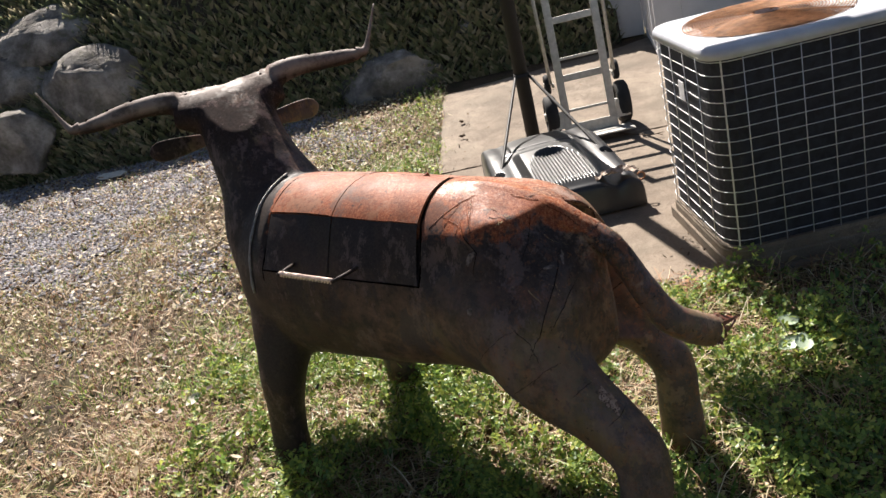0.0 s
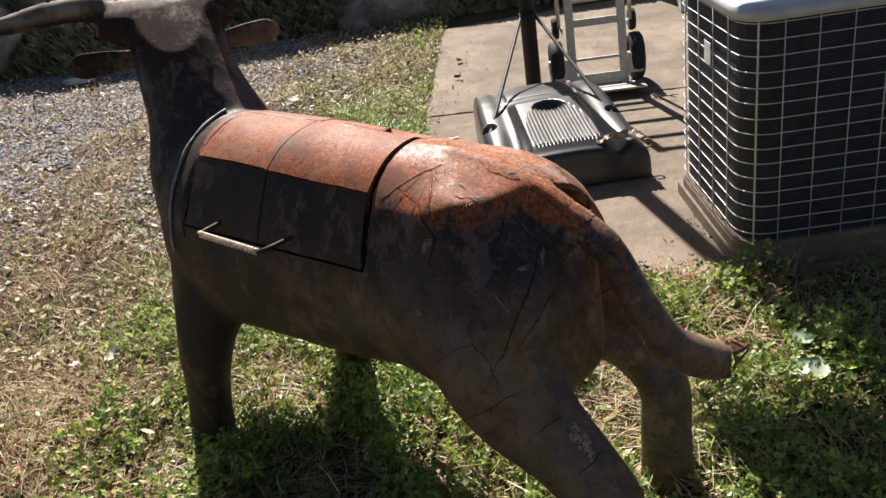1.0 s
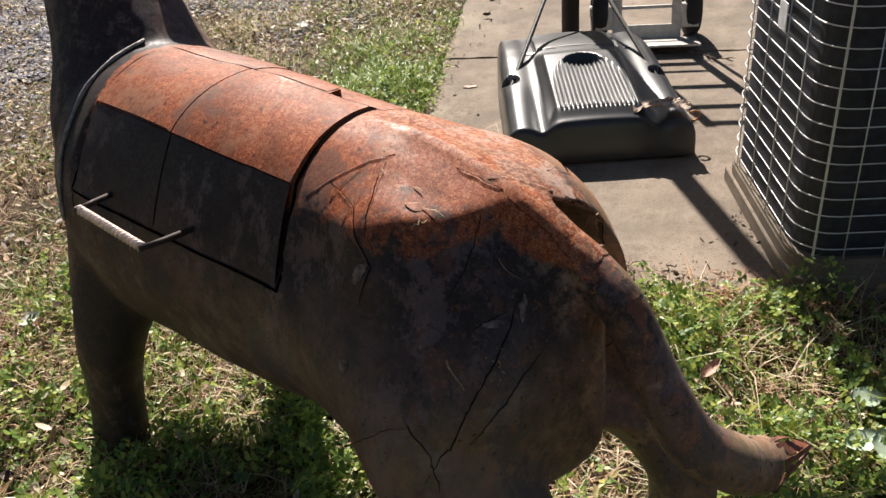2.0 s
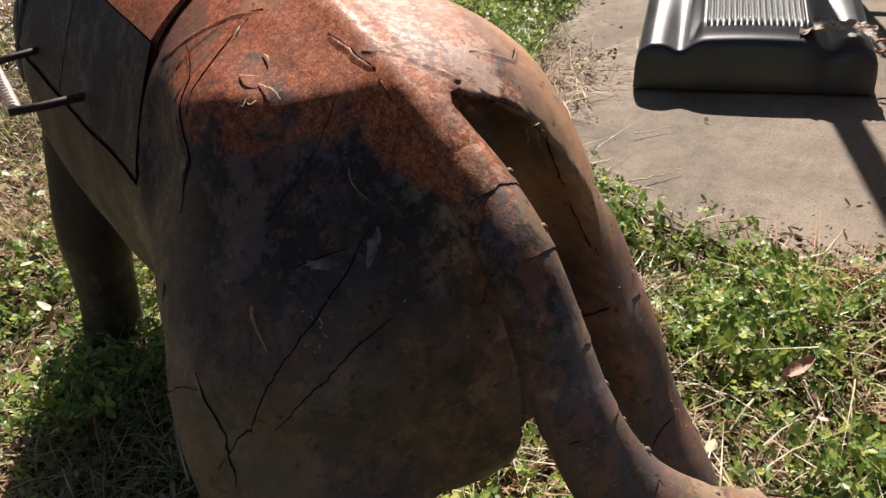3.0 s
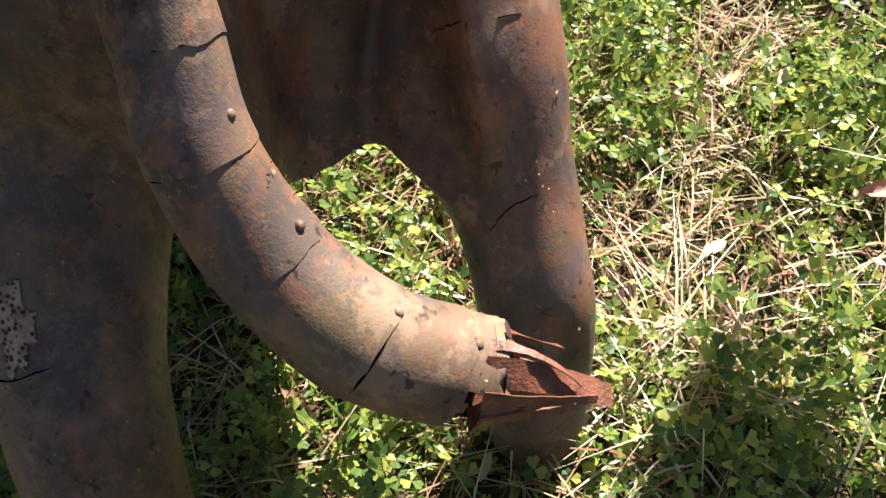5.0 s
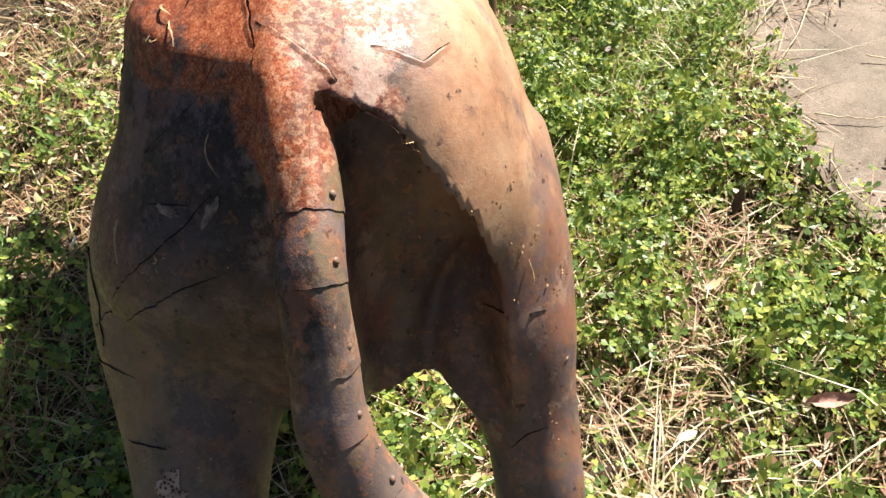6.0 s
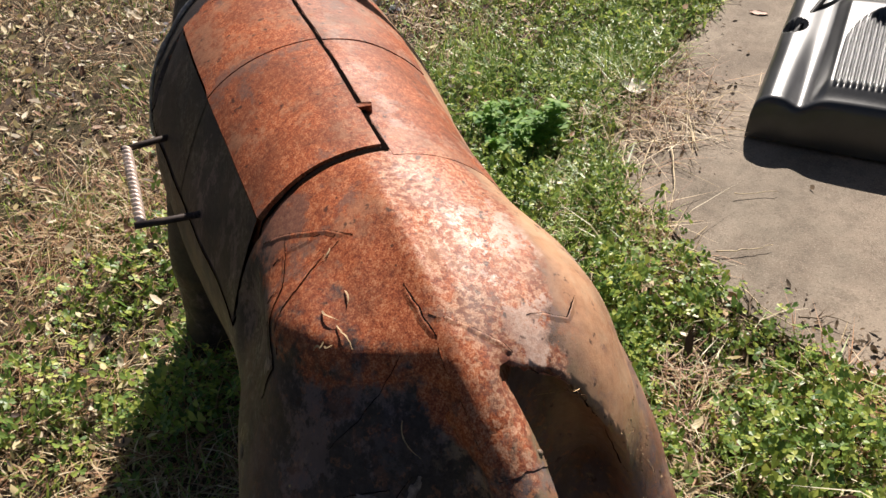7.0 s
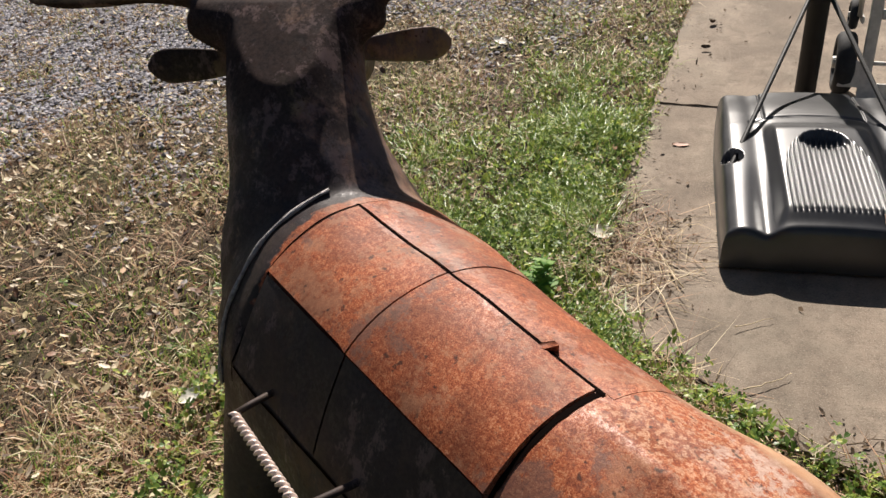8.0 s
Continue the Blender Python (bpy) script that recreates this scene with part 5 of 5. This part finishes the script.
blades("broad_grass", x, y, 0.12, 0.0095, 1.5, [GRASS, CLOVER], "broad green grass blades among the clover", "grass", lambda n: (rng.random(n) > 0.6).astype(int))
x, y = scatter(80000, -2.1, -0.4, 3.1, 6.6, lambda x, y: green(x, y) ** 1.3 * clump(x * 0.7 + 1, y * 0.7))
blades("tall_grass", x, y, 0.10, 0.0055, 1.2, [GRASS, CLOVER], "bright green grass tufts along the slab", "grass", lambda n: (rng.random(n) > 0.75).astype(int))
x, y = scatter(48000, -6.0, -1.0, 2.4, 8.0, lambda x, y: np.clip(clump(x * 0.55 + 4, y * 0.55) - 0.40, 0, 1) * 2.0 * (1 - gravel(x, y)))
blades("grass_tufts", x, y, 0.075, 0.005, 1.3, [GRASS, STRAW], "scattered olive green tufts in the dry grass", "grass", lambda n: (rng.random(n) > 0.58).astype(int))
# bleached stems that lie over the clover, thickest by the right hind foot
BLEACHED = leafy("bleached_straw", (0.42, 0.34, 0.20), (0.85, 0.78, 0.58), 0.5, 0.3, [(0.58, 0.48, 0.30), (0.70, 0.62, 0.42)])
x, y = scatter(1500, -0.5, 1.3, 2.0, 3.6, lambda x, y: 0.10 + 0.38 * bare(x, y))
x, y = np.r_[x, rng.normal(0.47, 0.07, 200)], np.r_[y, rng.normal(2.60, 0.10, 200)]
blades("bleached_stems", x, y, 0.15, 0.0036, 2.2, [BLEACHED, STRAW], "pale bleached grass stems lying over the clover", "grass", lambda n: (rng.random(n) > 0.7).astype(int), 0.004)
# thatch of flattened stems, also under the clover
x, y = scatter(38000, -1.8, 1.8, 1.0, 3.7, lambda x, y: (0.22 + 0.62 * np.maximum(bare(x, y), 0.6 * clump(x * 0.5 + 2, y * 0.5))) * rim(y - 1.0, 0.7) * rim(1.8 - x, 0.5))
x2, y2 = scatter(100000, -7, 0.4, 1.2, 9.0, lambda x, y: rim(y - 1.2, 0.9) * (1 - 0.62 * green(x, y)) * (1 - 0.85 * gravel(x, y)) * (0.12 + 0.88 * clump(x * 0.45 + 1, y * 0.45) ** 1.5))
blades("dry_grass", np.r_[x, x2], np.r_[y, y2], 0.10, 0.0044, 2.2, [STRAW, STRAW], "flattened straw-coloured dead grass", "grass", lambda n: np.zeros(n, int))
x, y = scatter(60000, -7.5, 3.6, -2.0, 2.6, lambda x, y: (0.35 + 0.65 * clump(x * 0.4, y * 0.4)) * np.clip(np.maximum(np.maximum(1.7 - y, x - 1.6), -1.5 - x), 0, 1) * rim(x + 7.5, 3.0) * rim(3.6 - x, 2.0) * rim(y + 2.0, 1.6))
x2, y2 = scatter(5000, 1.4, 4.0, 1.0, 3.6, lambda x, y: (0.3 + 0.7 * clump(x * 0.5, y * 0.5)) * rim(4.0 - x, 2.0))
blades("outer_grass", np.r_[x, x2], np.r_[y, y2], 0.10, 0.006, 2.0, [STRAW, GRASS], "thin dry grass over the rest of the yard", "grass", lambda n: (rng.random(n) > 0.55).astype(int))
x, y = scatter(95000, -7, 1.3, 1.2, 9.9, lambda x, y: rim(y - 1.2, 0.9) * rim(1.3 - x, 0.5) * (1 - 0.8 * green(x, y)) * (1 - 0.6 * gravel(x, y)) * (1.05 - 0.7 * clump(x * 0.35, y * 0.35)))
flat_leaves("dead_leaves", x, y, 0.029, DEAD, "small brown dead leaves strewn over the yard", -0.014, 0.05)


def pebbles(x, y, size, mat):
    n = len(x)
    s = size * rng.uniform(0.4, 1.4, n)
    base = np.array([(1, 0, 0), (0, 1, 0), (-1, 0, 0), (0, -1, 0), (0, 0, 0.75), (0.6, 0.6, 0.45), (-0.6, 0.6, 0.45), (-0.6, -0.6, 0.45), (0.6, -0.6, 0.45)])
    a = rng.uniform(0, 6.28, n)
    p = base[None] * (1 + rng.uniform(-0.3, 0.3, (n, 9, 1))) * s[:, None, None] * 0.5
    c, sn = np.cos(a)[:, None], np.sin(a)[:, None]
    v = np.stack([x[:, None] + p[..., 0] * c - p[..., 1] * sn, y[:, None] + p[..., 0] * sn + p[..., 1] * c, p[..., 2] - 0.018], -1).reshape(-1, 3)
    tri = [(0, 5, 8), (0, 1, 5), (1, 6, 5), (1, 2, 6), (2, 7, 6), (2, 3, 7), (3, 8, 7), (3, 0, 8), (4, 5, 6), (4, 6, 7), (4, 7, 8), (4, 8, 5)]
    return mesh("gravel", v.tolist(), [tuple(i * 9 + k for k in t) for i in range(n) for t in tri], mat, False)


GRAVEL = leafy("grey_gravel", (0.13, 0.125, 0.135), (0.52, 0.50, 0.52), 0.85, 0, [(0.24, 0.23, 0.25), (0.30, 0.29, 0.32)])
x, y = scatter(85000, -7.0, -1.5, 3.4, 8.8, lambda x, y: gravel(x, y) ** 0.8)
tagged(pebbles(x, y, 0.026, GRAVEL), "grey crushed gravel scattered in the thin grass", "gravel", kind="stuff")

# weeds of the bank
x = rng.uniform(-9, 0.6, 52000)
y = bank_foot(x) + 3.0 * rng.uniform(0.0, 1.0, 52000) ** 1.4
WEED = leafy("shade_weed", (0.12, 0.14, 0.08), (0.55, 0.50, 0.36), 0.6, 0.3, [(0.20, 0.23, 0.12), (0.28, 0.31, 0.17), (0.38, 0.34, 0.22)])
n = len(x)
bz = bank_height(x, y)
h, a = rng.uniform(0.04, 0.20, n), rng.uniform(0, 6.28, n)
dx, dy = np.cos(a), np.sin(a)
ww = rng.uniform(0.010, 0.03, n)
rows = []
for s, q in ((0, 0.5), (0.5, 1.0), (1.0, 0.0)):
    cx, cy, cz = x + dx * h * 0.7 * s, y - abs(dy) * h * 0.6 * s, bz + h * s * (1 - 0.3 * s)
    rows += [np.stack([cx - dy * ww * q, cy + dx * ww * q, cz], -1), np.stack([cx + dy * ww * q, cy - dx * ww * q, cz], -1)] if q else [np.stack([cx, cy, cz], -1)]
v = np.stack(rows, 1).reshape(-1, 3)
fc = [f for i in range(n) for f in ((i * 5, i * 5 + 1, i * 5 + 3, i * 5 + 2), (i * 5 + 2, i * 5 + 3, i * 5 + 4))]
tagged(mesh("weeds", v.tolist(), fc, WEED, False), "dark green weeds hanging over the shaded bank", "weeds", kind="stuff")

# ---- small things on the slab and in the grass ----
TWIG = plain("dry_twig", (0.60, 0.48, 0.31), 0.75, 0, 0.4, 40, 0.3)
BRANCH = plain("grey_brown_branch", (0.13, 0.09, 0.06), 0.85, 0, 0.4, 30, 0.4)


def twig(a, b, r, mat, seed, label, bow=0.02, forks=0):
    """A dry stem from a to b on the ground, crooked and tapered, with short forks."""
    rn = random.Random(seed)
    a, b = Vector((*a, 0.004)), Vector((*b, 0.004))
    side = (b - a).cross(Vector((0, 0, 1))).normalized()
    n = 9
    path = [a.lerp(b, i / n) + side * (bow * math.sin(math.pi * i / n) + rn.uniform(-0.002, 0.002)) + Vector((0, 0, abs(rn.gauss(0, 0.003)) + r)) for i in range(n + 1)]
    bm = bmesh.new()
    tube_bm(bm, path, [r * (1 - 0.6 * i / n) for i in range(n + 1)], 6)
    for k in range(forks):
        p = path[rn.randint(2, n - 1)]
        q = p + (b - a).normalized() * rn.uniform(0.02, 0.05) + side * rn.choice((-1, 1)) * rn.uniform(0.015, 0.045) + Vector((0, 0, rn.uniform(0, 0.015)))
        tube_bm(bm, [p, (p + q) / 2 + Vector((0, 0, 0.004)), q], [r * 0.55, r * 0.45, r * 0.2], 5)
    ob = part("twig", bm, mat, None, smooth=True)
    return tagged(ob, label, "twig", "twigs on the slab")


PALE = "pale dry grass stem lying on the concrete slab"
for k, (a, b, r, bow) in enumerate([
    ((-0.077, 3.649), (0.038, 3.768), 0.0022, 0.005), ((-0.346, 4.088), (-0.609, 4.562), 0.003, -0.02), ((-0.49, 4.057), (-0.382, 3.772), 0.0025, 0.01), ((-0.437, 4.074), (-0.263, 3.742), 0.0026, -0.012),
    ((-0.62, 4.22), (-0.20, 4.31), 0.0026, 0.03), ((-0.55, 4.02), (-0.31, 4.22), 0.0028, 0.03), ((-0.66, 4.41), (-0.38, 4.24), 0.0024, -0.02), ((-0.58, 4.33), (-0.25, 4.43), 0.0022, 0.02), ((-0.70, 4.12), (-0.44, 4.33), 0.0026, -0.03),
    ((-0.50, 4.45), (-0.42, 4.12), 0.002, 0.02), ((-0.15, 3.93), (-0.05, 4.02), 0.0018, 0.0), ((0.05, 3.55), (0.24, 3.50), 0.0022, 0.02)]):
    twig(a, b, r, TWIG, k + 1, PALE, bow)
twig((0.377, 5.762), (0.66, 5.53), 0.006, BRANCH, 31, "dark broken branch with short forks on the slab", 0.02, 5)
twig((0.10, 3.46), (0.02, 3.60), 0.003, BRANCH, 32, "thin dark twig at the edge of the slab", 0.01, 3)
twig((0.20, 3.53), (0.27, 3.60), 0.0025, BRANCH, 33, "thin dark twig at the edge of the slab", 0.01, 3)

# the tangle of straw at the corner of the slab
x, y = rng.normal(-0.58, 0.11, 480), rng.normal(4.2, 0.19, 480)
blades("straw_tangle", x, y, 0.13, 0.0032, 2.3, [STRAW, STRAW], "tangled dead grass at the corner of the slab", "straw", lambda n: np.zeros(n, int), -0.004)
x, y = rng.uniform(0.36, 0.80, 260), rng.normal(3.40, 0.05, 260)
RUSSET = leafy("russet_needles", (0.30, 0.12, 0.05), (0.55, 0.30, 0.15), 0.7, 0.1)
blades("conifer_litter", x, y, 0.10, 0.004, 2.4, [RUSSET, STRAW], "russet dead conifer sprays along the slab edge", "litter", lambda n: (rng.random(n) > 0.7).astype(int))

# crumbs of soil and leaf on the slab
x = np.r_[rng.uniform(-0.9, 1.5, 170), rng.normal(0.70, 0.07, 200), rng.normal(0.45, 0.18, 160), rng.normal(-0.55, 0.16, 200), rng.normal(-0.75, 0.06, 120), rng.normal(-0.60, 0.09, 500)]
y = np.r_[rng.uniform(3.6, 9.0, 170), rng.normal(3.86, 0.16, 200), rng.normal(3.52, 0.05, 160), rng.normal(4.3, 0.25, 200), rng.uniform(4.4, 7.5, 120), rng.normal(4.17, 0.18, 500)]
CRUMB = leafy("soil_crumb", (0.04, 0.028, 0.02), (0.22, 0.15, 0.09), 0.9, 0)
flat_leaves("slab_litter", x, y, 0.017, CRUMB, "dark crumbs of soil and leaf on the slab", 0.0, 0.006)


def leaf(p, size, turn, mat, label, curl=0.25, seed=0, slim=1.0):
    """One broad leaf with a folded midrib, a wavy rim and some thickness."""
    rn = random.Random(seed)
    n, verts, faces = 12, [], []
    for low in (0, 1):
        for i in range(n + 1):
            u = i / n
            wdt = 0.34 * slim * size * math.sin(math.pi * min(1, u * 0.97 + 0.02)) ** 0.75
            for k in (-1, -0.5, 0, 0.5, 1):
                z = curl * size * (abs(k) * 0.35 + (u - 0.5) ** 2) + rn.uniform(-1, 1) * size * 0.02 - low * 0.0012
                verts.append((size * (u - 0.5), k * wdt * rn.uniform(0.92, 1.06), z + 0.006))
    m = (n + 1) * 5
    for low in (0, 1):
        for i in range(n):
            for k in range(4):
                q = low * m + i * 5 + k
                faces.append((q, q + 1, q + 6, q + 5) if low else (q, q + 5, q + 6, q + 1))
    rim = [i * 5 for i in range(n)] + [n * 5 + k for k in range(4)] + [i * 5 + 4 for i in range(n, 0, -1)] + [k for k in range(4, 0, -1)]
    faces += [(a, b, b + m, a + m) for a, b in zip(rim, rim[1:] + rim[:1])]
    ob = mesh("leaf", verts, faces, mat, True)
    ob.matrix_world = pose(*p, *turn)
    return tagged(ob, label, "leaf", "single leaves")


BROWN = plain("brown_leaf", (0.44, 0.26, 0.19), 0.6, 0, 0.4, 30, 0.3)
SILVER = plain("silver_leaf", (0.34, 0.42, 0.30), 0.5, 0, 0.2, 30, 0.2)
YELLOW = plain("yellow_leaf", (0.46, 0.48, 0.10), 0.5, 0, 0.25, 30, 0.2)
BONE = plain("bleached_leaf", (0.70, 0.66, 0.58), 0.7, 0, 0.15, 30, 0.2)
leaf((0.468, 3.02, 0.035), 0.085, (12, -8, 55), BROWN, "curled brown dead leaf lying on the clover", 0.3, 1, 0.5)
leaf((0.832, 2.786, 0.05), 0.088, (10, -12, 80), SILVER, "broad grey-green weed leaf in the sun", 0.2, 2)
leaf((0.79, 2.80, 0.045), 0.085, (-10, 14, 200), SILVER, "broad grey-green weed leaf in the sun", 0.2, 3)
leaf((0.818, 2.945, 0.05), 0.085, (12, 8, 20), SILVER, "small grey-green weed leaf in the sun", 0.2, 4)
leaf((0.93, 2.81, 0.04), 0.075, (0, -14, 330), YELLOW, "yellowed weed leaf in the grass", 0.2, 5)
leaf((-0.699, 4.294, 0.02), 0.11, (14, 10, 40), BONE, "bleached white leaf curled on the clover", 0.4, 6)
leaf((-1.893, 6.199, 0.01), 0.10, (10, 10, 0), BONE, "bleached white leaf lying in dry grass", 0.3, 7)
leaf((-4.272, 7.374, 0.01), 0.30, (4, 3, 8), BONE, "long bleached bark strip lying on gravel", 0.12, 8)
leaf((-0.602, 5.177, -0.008), 0.075, (4, 0, 15), BROWN, "pale brown dead leaf lying on the concrete slab", 0.1, 9, 0.7)
leaf((-1.565, 3.03, 0.01), 0.075, (10, -15, 60), BONE, "pale chip of bark in the dry grass", 0.3, 10)
leaf((-0.798, 6.834, 0.004), 0.06, (0, 20, 70), BRANCH, "dark crumpled leaf on the concrete slab", 0.6, 11)
leaf((-0.744, 6.395, 0.004), 0.05, (20, 0, 10), BRANCH, "dark crumpled leaf on the concrete slab", 0.6, 12)
leaf((0.03, 3.50, 0.006), 0.038, (20, 10, 30), BROWN, "dark dead leaf at the edge of the slab", 0.5, 13)

# a taller weed in the sun by the slab
WEEDY = leafy("bright_weed", (0.07, 0.20, 0.035), (0.28, 0.45, 0.08), 0.6, 0.45)
n = 900
stem = rng.integers(0, 17, n)
sa, sr, sh = rng.uniform(0, 6.28, 17), np.sqrt(rng.random(17)) * 0.13, rng.uniform(0.05, 0.17, 17)
u, a = rng.random(n), rng.uniform(0, 6.28, n)
q = 0.035 * np.sqrt(rng.random(n)) * (1.2 - 0.6 * u)
x = -0.86 + sr[stem] * (0.6 + 0.7 * u) * np.cos(sa[stem]) + q * np.cos(a)
y = 3.80 + sr[stem] * (0.6 + 0.7 * u) * np.sin(sa[stem]) + q * np.sin(a)
z = u * sh[stem] + 0.004
rows, t = [], rng.uniform(0, 6.28, n)
sz, tl = 0.02 * rng.uniform(0.6, 1.3, n), rng.normal(0.1, 0.35, n)
for f, g in ((-1, 0), (0, 0.42), (1, 0), (0, -0.42)):
    px, py = sz * (f * np.cos(t) - g * np.sin(t)), sz * (f * np.sin(t) + g * np.cos(t))
    rows.append(np.stack([x + px, y + py, z + tl * f * sz], -1))
quads = np.stack(rows, 1)
weed = empty("weed", pose(-0.86, 3.80, 0.0), "bushy bright green weed beside the slab", "weed")
for k in range(17):
    v = (quads[stem == k] - np.array([-0.86, 3.80, 0.0])).reshape(-1, 3)
    mesh("shoot", v.tolist(), [(4 * i, 4 * i + 1, 4 * i + 2, 4 * i + 3) for i in range(len(v) // 4)], WEEDY, False, weed)
